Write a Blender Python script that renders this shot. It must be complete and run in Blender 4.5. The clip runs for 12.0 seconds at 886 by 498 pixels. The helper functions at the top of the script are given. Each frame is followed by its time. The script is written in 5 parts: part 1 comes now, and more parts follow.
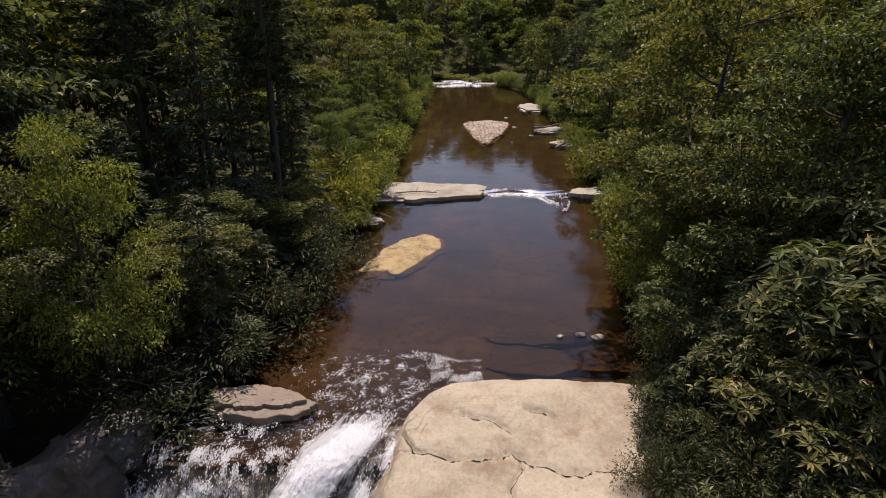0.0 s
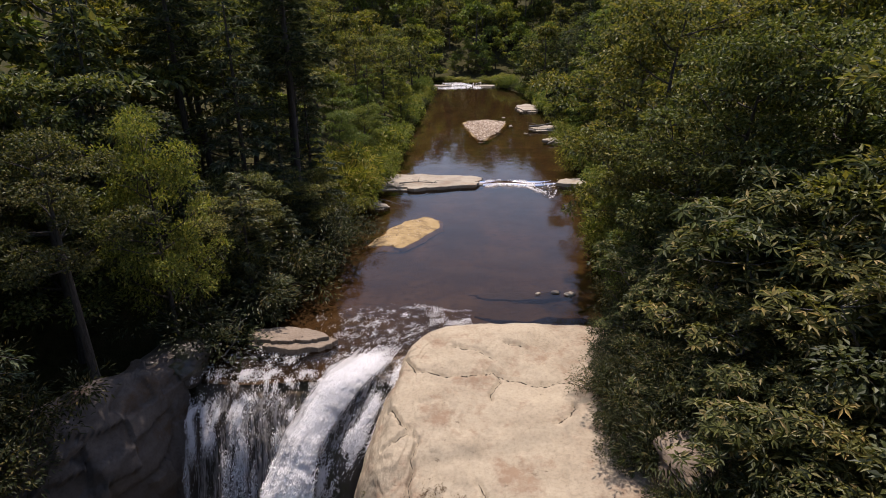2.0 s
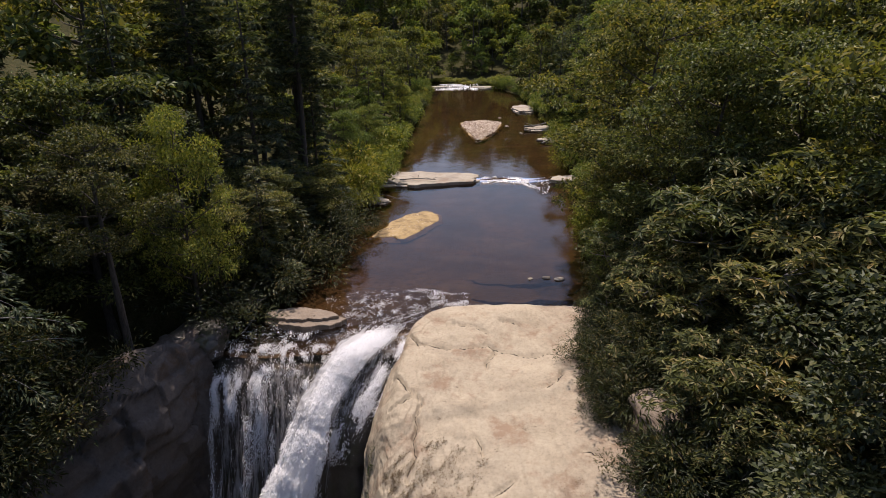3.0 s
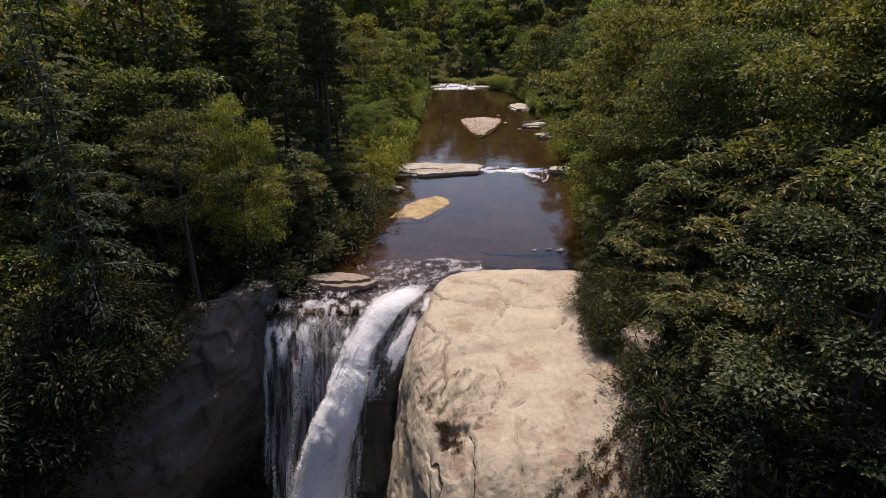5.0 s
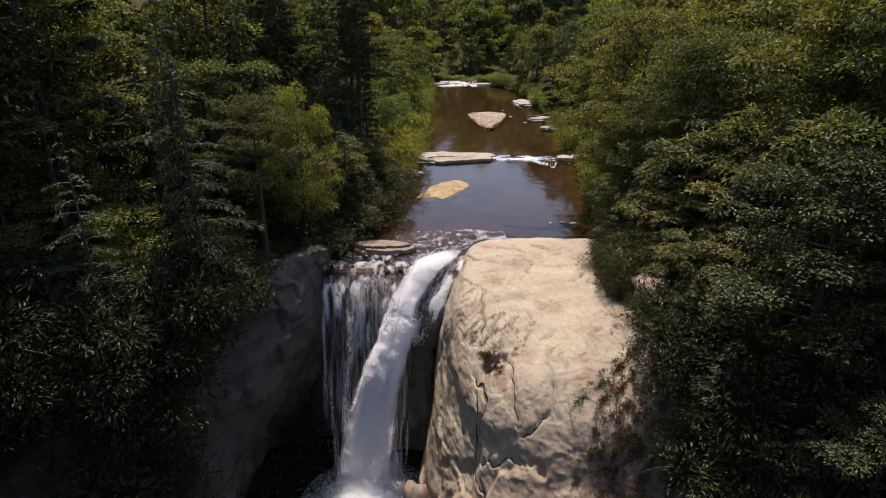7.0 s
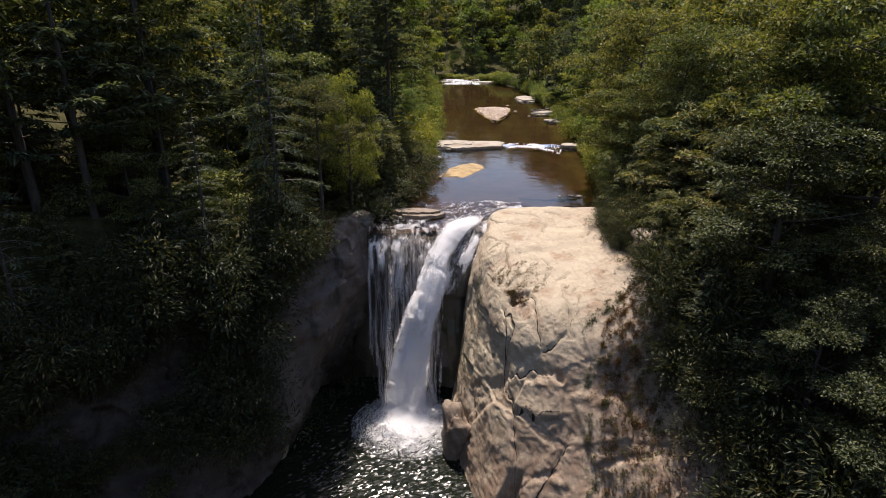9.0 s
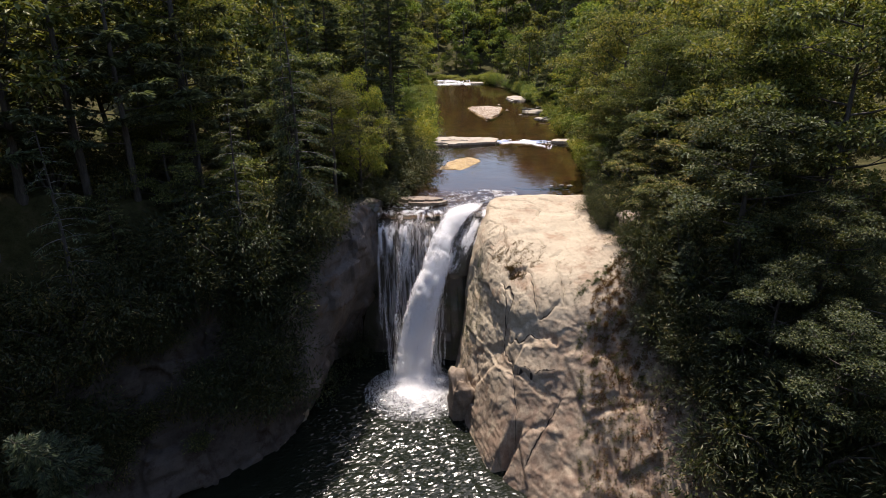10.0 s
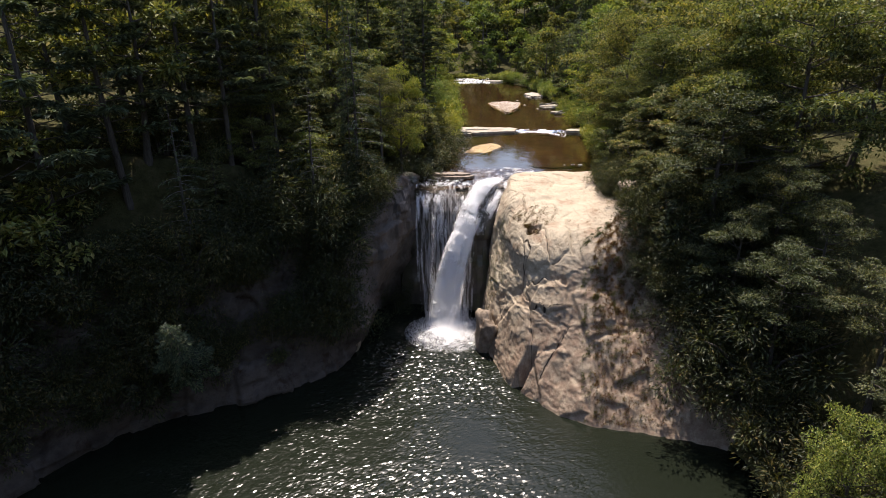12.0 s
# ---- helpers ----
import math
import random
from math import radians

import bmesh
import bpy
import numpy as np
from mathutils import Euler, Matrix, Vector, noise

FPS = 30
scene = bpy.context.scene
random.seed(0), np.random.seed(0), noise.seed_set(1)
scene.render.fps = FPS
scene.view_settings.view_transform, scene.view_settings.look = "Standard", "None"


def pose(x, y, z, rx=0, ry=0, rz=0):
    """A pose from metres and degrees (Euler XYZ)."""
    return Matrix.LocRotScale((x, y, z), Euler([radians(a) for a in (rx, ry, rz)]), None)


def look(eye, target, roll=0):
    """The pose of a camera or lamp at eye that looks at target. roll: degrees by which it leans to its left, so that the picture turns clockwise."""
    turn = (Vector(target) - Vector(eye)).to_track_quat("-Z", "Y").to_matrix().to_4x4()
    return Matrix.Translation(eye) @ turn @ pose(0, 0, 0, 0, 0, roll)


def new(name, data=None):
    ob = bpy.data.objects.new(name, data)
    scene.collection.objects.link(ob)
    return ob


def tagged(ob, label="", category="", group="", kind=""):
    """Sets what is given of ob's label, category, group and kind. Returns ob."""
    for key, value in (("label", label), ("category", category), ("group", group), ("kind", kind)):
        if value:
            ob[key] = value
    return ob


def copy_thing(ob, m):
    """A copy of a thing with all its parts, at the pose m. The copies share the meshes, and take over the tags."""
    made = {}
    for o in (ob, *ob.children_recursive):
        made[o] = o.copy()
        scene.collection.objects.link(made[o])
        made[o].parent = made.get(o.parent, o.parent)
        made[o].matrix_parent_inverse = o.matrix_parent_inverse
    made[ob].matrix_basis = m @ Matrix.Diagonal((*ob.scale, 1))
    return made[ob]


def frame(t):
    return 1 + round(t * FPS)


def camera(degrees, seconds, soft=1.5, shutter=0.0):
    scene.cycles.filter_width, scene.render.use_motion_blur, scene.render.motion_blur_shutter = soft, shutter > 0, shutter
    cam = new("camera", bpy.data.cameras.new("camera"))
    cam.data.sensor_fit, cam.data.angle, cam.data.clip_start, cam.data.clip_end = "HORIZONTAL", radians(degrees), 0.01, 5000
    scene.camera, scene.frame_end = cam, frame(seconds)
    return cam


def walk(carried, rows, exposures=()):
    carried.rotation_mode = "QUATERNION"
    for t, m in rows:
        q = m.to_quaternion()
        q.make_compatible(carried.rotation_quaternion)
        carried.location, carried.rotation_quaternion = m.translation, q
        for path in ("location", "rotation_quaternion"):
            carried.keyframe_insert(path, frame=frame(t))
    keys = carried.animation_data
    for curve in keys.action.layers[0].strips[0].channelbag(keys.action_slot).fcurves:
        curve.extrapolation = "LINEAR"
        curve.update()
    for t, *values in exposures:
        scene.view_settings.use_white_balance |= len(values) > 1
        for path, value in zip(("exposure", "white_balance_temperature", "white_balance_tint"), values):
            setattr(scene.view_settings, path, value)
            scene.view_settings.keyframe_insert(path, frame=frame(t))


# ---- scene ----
from mathutils.bvhtree import BVHTree

cam = camera(77.3, 12.0, soft=0.4)
PATH = [
    (0.0, (-0.629, 1.227, 15.854), (-0.695, 3.095, 15.141), -0.3),
    (0.5, (-0.459, -0.240, 15.949), (-0.529, 1.628, 15.238), -0.4),
    (1.0, (-0.263, -1.834, 15.967), (-0.336, 0.034, 15.257), -0.4),
    (1.5, (-0.111, -3.564, 15.977), (-0.187, -1.695, 15.269), -0.5),
    (2.0, (-0.012, -5.295, 16.111), (-0.088, -3.425, 15.407), -0.5),
    (2.5, (0.022, -6.898, 16.250), (-0.050, -5.027, 15.548), -0.5),
    (3.0, (-0.083, -8.458, 16.318), (-0.148, -6.586, 15.618), -0.4),
    (5.0, (-1.649, -14.370, 16.220), (-1.692, -12.496, 15.523), -0.3),
    (5.5, (-2.329, -15.803, 16.178), (-2.367, -13.929, 15.480), -0.3),
    (6.0, (-3.026, -17.360, 16.119), (-3.061, -15.487, 15.419), -0.2),
    (6.5, (-3.749, -19.018, 16.066), (-3.778, -17.145, 15.365), -0.1),
    (7.0, (-4.452, -20.854, 16.044), (-4.477, -18.981, 15.343), -0.1),
    (9.0, (-7.170, -29.020, 15.496), (-7.182, -27.146, 14.798), 0.1),
    (9.5, (-7.795, -31.419, 15.460), (-7.776, -29.544, 14.764), 0.1),
    (10.0, (-8.447, -33.983, 15.450), (-8.423, -32.107, 14.757), 0.1),
    (10.5, (-8.994, -36.595, 15.417), (-8.982, -34.719, 14.724), 0.0),
    (11.0, (-9.366, -39.256, 15.268), (-9.374, -37.380, 14.576), 0.0),
    (11.5, (-9.708, -41.971, 15.113), (-9.732, -40.094, 14.422), 0.0),
    (12.0, (-9.976, -44.793, 15.060), (-10.008, -42.916, 14.370), 0.0),
]
walk(cam, [(t, look(eye, target, roll)) for t, eye, target, roll in PATH],
     exposures=[(0.0, 0.15, 6750, 22), (5.0, 0.18, 6750, 22), (9.5, 0.66, 6750, 19), (12.0, 0.9, 6750, 18)])

# ---- daylight ----
SUN_AZ, SUN_EL = -7.0, 66.0      # degrees from ahead (+ to the right), degrees up
world = bpy.data.worlds.new("sky")
scene.world = world
world.use_nodes = True
wn = world.node_tree.nodes
sky = wn.new("ShaderNodeTexSky")
sky.sky_type, sky.sun_disc = "NISHITA", False
sky.sun_elevation, sky.sun_rotation = radians(SUN_EL), radians(SUN_AZ)
world.node_tree.links.new(sky.outputs[0], wn["Background"].inputs[0])
wn["Background"].inputs[1].default_value = 0.15
sun_data = bpy.data.lights.new("sun", "SUN")
sun_data.energy, sun_data.angle, sun_data.color = 5.0, radians(0.6), (1.0, 0.94, 0.84)
sun = new("sun", sun_data)
sun_way = Vector((math.sin(radians(SUN_AZ)) * math.cos(radians(SUN_EL)),
                  math.cos(radians(SUN_AZ)) * math.cos(radians(SUN_EL)), math.sin(radians(SUN_EL))))
sun.matrix_world = look(sun_way * 400, (0, 0, 0))


# ---- materials ----
def material(name):
    m = bpy.data.materials.new(name)
    m.use_nodes = True
    return m, m.node_tree, m.node_tree.nodes["Principled BSDF"]


def node(tree, kind, **sets):
    n = tree.nodes.new(kind)
    for key, value in sets.items():
        n.inputs[key].default_value = value
    return n


def tex(tree, scale, detail=4.0, rough=0.55, stretch=(1, 1, 1), uv=False):
    """Noise in world metres, or along the UVs."""
    if uv:
        co = tree.nodes.new("ShaderNodeUVMap").outputs[0]
    else:
        co = tree.nodes.new("ShaderNodeNewGeometry").outputs["Position"]
    mp = tree.nodes.new("ShaderNodeMapping")
    mp.inputs["Scale"].default_value = stretch
    tree.links.new(co, mp.inputs["Vector"])
    n = node(tree, "ShaderNodeTexNoise", Scale=scale, Detail=detail, Roughness=rough)
    tree.links.new(mp.outputs[0], n.inputs["Vector"])
    return n.outputs["Fac"]


def ramp(tree, fac, stops):
    r = tree.nodes.new("ShaderNodeValToRGB")
    e = r.color_ramp.elements
    while len(e) < len(stops):
        e.new(0.5)
    for el, (p, c) in zip(e, stops):
        el.position = p
        el.color = (*c, 1.0) if len(c) == 3 else c
    tree.links.new(fac, r.inputs[0])
    return r.outputs[0]


def mixed(tree, fac, a, b, blend="MIX"):
    m = tree.nodes.new("ShaderNodeMix")
    m.data_type, m.blend_type = "RGBA", blend
    for key, v in ((0, fac), (6, a), (7, b)):
        if isinstance(v, (int, float)):
            m.inputs[key].default_value = v
        elif isinstance(v, tuple):
            m.inputs[key].default_value = (*v, 1.0)
        else:
            tree.links.new(v, m.inputs[key])
    return m.outputs[2]


def bump(tree, shader, height, strength, distance):
    b = node(tree, "ShaderNodeBump", Strength=strength, Distance=distance)
    tree.links.new(height, b.inputs["Height"])
    tree.links.new(b.outputs[0], shader.inputs["Normal"])


def rock_material(name, pale, mid, dark, stain, stain_amount, rough=0.8, weather=None):
    """Rock with broad tone, fine grain, streaks and dark spots; weather: (from, to, colour) of the stain low on the rock."""
    m, t, p = material(name)
    base = ramp(t, tex(t, 0.3, 9, 0.6), [(0.3, mid), (0.5, pale), (0.72, tuple(0.5 * (a + b) for a, b in zip(pale, mid)))])
    bands = ramp(t, tex(t, 0.7, 8, 0.65, (0.5, 1.6, 2.4)), [(0.32, (0.72, 0.69, 0.66)), (0.56, (1.0, 1.0, 1.0))])
    col = mixed(t, 0.45, base, bands, "MULTIPLY")
    grain = ramp(t, tex(t, 7.0, 10, 0.8), [(0.34, (0.62, 0.59, 0.56)), (0.5, (0.95, 0.95, 0.95)), (0.64, (1.06, 1.06, 1.06))])
    col = mixed(t, 0.75, col, grain, "MULTIPLY")
    st = ramp(t, tex(t, 0.42, 10, 0.74), [(0.56 - stain_amount, (0, 0, 0)), (0.68 - stain_amount, (1, 1, 1))])
    col = mixed(t, st, col, stain)
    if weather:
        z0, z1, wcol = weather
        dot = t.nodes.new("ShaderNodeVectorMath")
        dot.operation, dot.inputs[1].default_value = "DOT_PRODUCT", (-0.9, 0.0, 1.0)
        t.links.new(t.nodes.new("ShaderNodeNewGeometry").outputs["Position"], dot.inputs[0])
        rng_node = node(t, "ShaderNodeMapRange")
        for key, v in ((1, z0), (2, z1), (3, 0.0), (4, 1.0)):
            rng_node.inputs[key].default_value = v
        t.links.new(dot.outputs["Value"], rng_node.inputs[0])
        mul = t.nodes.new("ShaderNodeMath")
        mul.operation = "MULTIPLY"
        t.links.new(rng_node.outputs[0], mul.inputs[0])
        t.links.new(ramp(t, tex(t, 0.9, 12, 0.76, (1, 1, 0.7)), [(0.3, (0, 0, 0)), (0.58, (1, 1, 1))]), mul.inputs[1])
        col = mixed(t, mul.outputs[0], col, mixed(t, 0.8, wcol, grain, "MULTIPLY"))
    spots = ramp(t, tex(t, 1.5, 9, 0.78), [(0.3, (1, 1, 1)), (0.38, (0, 0, 0))])
    col = mixed(t, spots, col, dark)
    t.links.new(col, p.inputs["Base Color"])
    p.inputs["Roughness"].default_value = rough
    p.inputs["Specular IOR Level"].default_value = 0.5 if rough < 0.5 else 0.15
    bump(t, p, tex(t, 2.2, 13, 0.72, (0.8, 1.25, 1.1)), 0.75, 0.1)
    return m


def leaf_material(name, dark, light, warm):
    m, t, p = material(name)
    t.nodes.remove(p)
    isl = t.nodes.new("ShaderNodeNewGeometry").outputs["Random Per Island"]
    rnd = t.nodes.new("ShaderNodeObjectInfo").outputs["Random"]
    col = ramp(t, isl, [(0.0, dark), (0.35, tuple(0.6 * d + 0.4 * l for d, l in zip(dark, light))), (0.72, light), (1.0, warm)])
    shade = ramp(t, rnd, [(0.0, (0.7, 0.8, 0.8)), (0.5, (1.0, 1.0, 1.0)), (1.0, (1.25, 1.1, 0.85))])
    col = mixed(t, 1.0, col, shade, "MULTIPLY")
    d = t.nodes.new("ShaderNodeBsdfDiffuse")
    tr = t.nodes.new("ShaderNodeBsdfTranslucent")
    gl = node(t, "ShaderNodeBsdfGlossy", Roughness=0.5)
    gl.inputs["Color"].default_value = (0.8, 0.85, 0.8, 1)
    t.links.new(col, d.inputs[0])
    t.links.new(mixed(t, 1.0, col, (1.4, 1.4, 0.75), "MULTIPLY"), tr.inputs[0])
    a = node(t, "ShaderNodeMixShader", Fac=0.3)
    t.links.new(d.outputs[0], a.inputs[1]), t.links.new(tr.outputs[0], a.inputs[2])
    b = node(t, "ShaderNodeMixShader", Fac=0.024)
    t.links.new(a.outputs[0], b.inputs[1]), t.links.new(gl.outputs[0], b.inputs[2])
    t.links.new(b.outputs[0], t.nodes["Material Output"].inputs[0])
    return m


def bark_material(name, dark, light):
    m, t, p = material(name)
    col = ramp(t, tex(t, 3.0, 8, 0.7, (3, 3, 0.5)), [(0.35, dark), (0.68, light)])
    t.links.new(col, p.inputs["Base Color"])
    p.inputs["Roughness"].default_value = 0.9
    bump(t, p, tex(t, 5.0, 6, 0.7, (3, 3, 0.4)), 0.7, 0.05)
    return m


def clear_water(name, tint, wave, strength, gloss=0.04):
    """Thin brown water: light passes to the bed, and the surface mirrors the sky by Fresnel."""
    m, t, p = material(name)
    t.nodes.remove(p)
    tp = t.nodes.new("ShaderNodeBsdfTransparent")
    tp.inputs[0].default_value = (*tint, 1)
    gl = node(t, "ShaderNodeBsdfGlossy", Roughness=gloss)
    fr = node(t, "ShaderNodeFresnel", IOR=1.33)
    mx = t.nodes.new("ShaderNodeMixShader")
    h = t.nodes.new("ShaderNodeMath")
    h.operation = "ADD"
    t.links.new(tex(t, wave, 4, 0.55, (1.0, 0.55, 1.0)), h.inputs[0])
    small = t.nodes.new("ShaderNodeMath")
    small.operation, small.inputs[1].default_value = "MULTIPLY", 0.12
    t.links.new(tex(t, wave * 4.5, 3, 0.5, (1.0, 0.6, 1.0)), small.inputs[0])
    t.links.new(small.outputs[0], h.inputs[1])
    b = node(t, "ShaderNodeBump", Strength=strength, Distance=0.06)
    t.links.new(h.outputs[0], b.inputs["Height"])
    t.links.new(b.outputs[0], gl.inputs["Normal"]), t.links.new(b.outputs[0], fr.inputs["Normal"])
    t.links.new(fr.outputs[0], mx.inputs[0])
    t.links.new(tp.outputs[0], mx.inputs[1]), t.links.new(gl.outputs[0], mx.inputs[2])
    t.links.new(mx.outputs[0], t.nodes["Material Output"].inputs[0])
    return m


def falling_water(name, across, along, low, high, edge=0.3, tint=(0.86, 0.88, 0.9), lit=0.5, start=0.0, tail=0.0):
    """White strands of broken water, ragged at the sides, with clear gaps between them."""
    m, t, p = material(name)
    t.nodes.remove(p)

    def calc(op, a, b):
        n = t.nodes.new("ShaderNodeMath")
        n.operation = op
        for k, v in ((0, a), (1, b)):
            if isinstance(v, (int, float)):
                n.inputs[k].default_value = v
            else:
                t.links.new(v, n.inputs[k])
        return n.outputs[0]
    coarse = tex(t, 1.0, 5, 0.6, (across, along, 1), uv=True)
    fine = tex(t, 1.0, 4, 0.65, (across * 4.5, along * 6, 1), uv=True)
    h = calc("ADD", calc("MULTIPLY", coarse, 0.6), calc("MULTIPLY", fine, 0.4))
    sep = t.nodes.new("ShaderNodeSeparateXYZ")
    t.links.new(t.nodes.new("ShaderNodeUVMap").outputs[0], sep.inputs[0])
    side = calc("POWER", calc("MULTIPLY", calc("ABSOLUTE", calc("SUBTRACT", sep.outputs[0], 0.5), 0), 2.0), 5.0)
    h2 = calc("SUBTRACT", h, calc("MULTIPLY", side, edge))
    if start:
        head = calc("MAXIMUM", calc("SUBTRACT", 1.0, calc("DIVIDE", sep.outputs[1], start)), 0.0)
        h2 = calc("SUBTRACT", h2, calc("MULTIPLY", head, 0.3))
    if tail:
        foot = calc("MAXIMUM", calc("DIVIDE", calc("SUBTRACT", sep.outputs[1], 1.0 - tail), tail), 0.0)
        h2 = calc("SUBTRACT", h2, calc("MULTIPLY", foot, 0.28))
    alpha = ramp(t, h2, [(low, (0, 0, 0)), (high, (1, 1, 1))])
    d, tr = t.nodes.new("ShaderNodeBsdfDiffuse"), t.nodes.new("ShaderNodeBsdfTranslucent")
    b = node(t, "ShaderNodeBump", Strength=1.0, Distance=0.4)
    t.links.new(h, b.inputs["Height"])
    for n in (d, tr):
        n.inputs[0].default_value = (*tint, 1)
        t.links.new(b.outputs[0], n.inputs["Normal"])
    a1 = node(t, "ShaderNodeMixShader", Fac=lit)
    t.links.new(d.outputs[0], a1.inputs[1]), t.links.new(tr.outputs[0], a1.inputs[2])
    a2 = t.nodes.new("ShaderNodeMixShader")
    t.links.new(alpha, a2.inputs[0])
    t.links.new(t.nodes.new("ShaderNodeBsdfTransparent").outputs[0], a2.inputs[1]), t.links.new(a1.outputs[0], a2.inputs[2])
    t.links.new(a2.outputs[0], t.nodes["Material Output"].inputs[0])
    return m


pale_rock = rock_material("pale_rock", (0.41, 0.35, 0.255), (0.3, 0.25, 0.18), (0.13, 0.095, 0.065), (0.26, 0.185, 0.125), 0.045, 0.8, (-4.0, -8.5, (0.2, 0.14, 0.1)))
grey_rock = rock_material("grey_rock", (0.2, 0.18, 0.16), (0.12, 0.105, 0.095), (0.04, 0.035, 0.03), (0.2, 0.13, 0.08), 0.0)
# albedo kept low to stand in for the cliff's deep shade
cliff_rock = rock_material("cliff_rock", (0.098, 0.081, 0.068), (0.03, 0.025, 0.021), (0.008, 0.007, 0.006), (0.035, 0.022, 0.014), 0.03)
wet_rock = rock_material("wet_rock", (0.1, 0.085, 0.07), (0.06, 0.05, 0.042), (0.02, 0.018, 0.015), (0.06, 0.06, 0.03), 0.08, 0.35)
# lighter version of cliff_rock, the nose's light put into its colour
lit_cliff_rock = rock_material("lit_cliff_rock", (0.135, 0.115, 0.1), (0.055, 0.047, 0.041), (0.02, 0.017, 0.014), (0.1, 0.066, 0.042), 0.02)
brown_rock = rock_material("brown_rock", (0.25, 0.2, 0.15), (0.16, 0.122, 0.09), (0.05, 0.038, 0.03), (0.14, 0.1, 0.07), 0.05, 0.6)
ledge_rock = rock_material("ledge_rock", (0.38, 0.34, 0.27), (0.25, 0.21, 0.165), (0.12, 0.09, 0.07), (0.25, 0.18, 0.12), 0.03)
oak_leaf = leaf_material("oak_leaf", (0.03, 0.038, 0.012), (0.138, 0.158, 0.038), (0.235, 0.205, 0.065))
bright_leaf = leaf_material("bright_leaf", (0.05, 0.072, 0.016), (0.175, 0.22, 0.043), (0.26, 0.25, 0.062))
shrub_leaf = leaf_material("shrub_leaf", (0.022, 0.032, 0.013), (0.09, 0.11, 0.04), (0.2, 0.17, 0.07))
needle_leaf = leaf_material("needle_leaf", (0.022, 0.033, 0.018), (0.085, 0.106, 0.05), (0.15, 0.14, 0.07))
pine_leaf = leaf_material("pine_leaf", (0.045, 0.054, 0.03), (0.13, 0.145, 0.076), (0.21, 0.205, 0.11))
laurel_leaf = leaf_material("laurel_leaf", (0.035, 0.042, 0.014), (0.13, 0.142, 0.042), (0.3, 0.235, 0.11))
# dark leaf tone carries the shade that taller trees cast on the slope
shade_toned_leaf = leaf_material("shade_toned_leaf", (0.018, 0.024, 0.009), (0.07, 0.083, 0.026), (0.15, 0.135, 0.05))
# dark evergreen leaf, darkened further in place of the slope's shade
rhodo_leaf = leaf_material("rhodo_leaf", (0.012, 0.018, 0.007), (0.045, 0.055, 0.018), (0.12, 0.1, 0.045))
grass_leaf = leaf_material("grass_leaf", (0.08, 0.1, 0.018), (0.21, 0.235, 0.045), (0.34, 0.3, 0.1))
rust_leaf = leaf_material("rust_leaf", (0.06, 0.035, 0.02), (0.15, 0.08, 0.045), (0.14, 0.13, 0.05))
bark = bark_material("bark", (0.03, 0.024, 0.018), (0.1, 0.085, 0.07))
grey_bark = bark_material("grey_bark", (0.08, 0.074, 0.068), (0.22, 0.205, 0.185))

forest_floor, ft, fp = material("forest_floor")
ft.links.new(ramp(ft, tex(ft, 1.3, 9, 0.7), [(0.3, (0.025, 0.022, 0.012)), (0.5, (0.05, 0.05, 0.02)), (0.7, (0.085, 0.065, 0.035))]), fp.inputs["Base Color"])
fp.inputs["Roughness"].default_value, fp.inputs["Specular IOR Level"].default_value = 1.0, 0.05
bump(ft, fp, tex(ft, 5.0, 8, 0.7), 0.8, 0.15)

bed_mat, ft, fp = material("brown_river_bed")
bedcol = ramp(ft, tex(ft, 0.22, 8, 0.62, (1, 0.6, 1)), [(0.3, (0.04, 0.026, 0.013)), (0.5, (0.1, 0.06, 0.028)), (0.7, (0.2, 0.13, 0.07))])
ft.links.new(mixed(ft, ramp(ft, tex(ft, 1.6, 7, 0.7), [(0.35, (1, 1, 1)), (0.5, (0, 0, 0))]), bedcol, (0.04, 0.025, 0.015)), fp.inputs["Base Color"])
bump(ft, fp, tex(ft, 2.5, 8, 0.7), 0.8, 0.1)

sand_mat, ft, fp = material("yellow_sand")
ft.links.new(ramp(ft, tex(ft, 0.9, 9, 0.68), [(0.32, (0.13, 0.085, 0.04)), (0.5, (0.31, 0.22, 0.1)), (0.72, (0.42, 0.31, 0.155))]), fp.inputs["Base Color"])
fp.inputs["Roughness"].default_value = 0.95
bump(ft, fp, tex(ft, 7.0, 8, 0.7), 0.6, 0.05)

pebble_mat, ft, fp = material("pebble")
isl = ft.nodes.new("ShaderNodeNewGeometry").outputs["Random Per Island"]
ft.links.new(ramp(ft, isl, [(0.0, (0.2, 0.13, 0.08)), (0.5, (0.4, 0.3, 0.2)), (1.0, (0.6, 0.5, 0.38))]), fp.inputs["Base Color"])

river_water = clear_water("river_water", (0.46, 0.38, 0.28), 0.9, 0.3, 0.04)
rapid_water = clear_water("rapid_water", (0.6, 0.5, 0.4), 2.4, 0.9, 0.08)

pool_mat, ft, fp = material("deep_pool_water")
fp.inputs["Base Color"].default_value = (0.007, 0.0095, 0.0055, 1)
fp.inputs["Roughness"].default_value = 0.2
fp.inputs["IOR"].default_value = 1.33
hh = ft.nodes.new("ShaderNodeMath")
hh.operation = "ADD"
ft.links.new(tex(ft, 1.1, 3, 0.5, (0.7, 1.2, 1)), hh.inputs[0])
ft.links.new(tex(ft, 3.4, 3, 0.5, (0.8, 1.3, 1)), hh.inputs[1])
bump(ft, fp, hh.outputs[0], 0.3, 0.05)

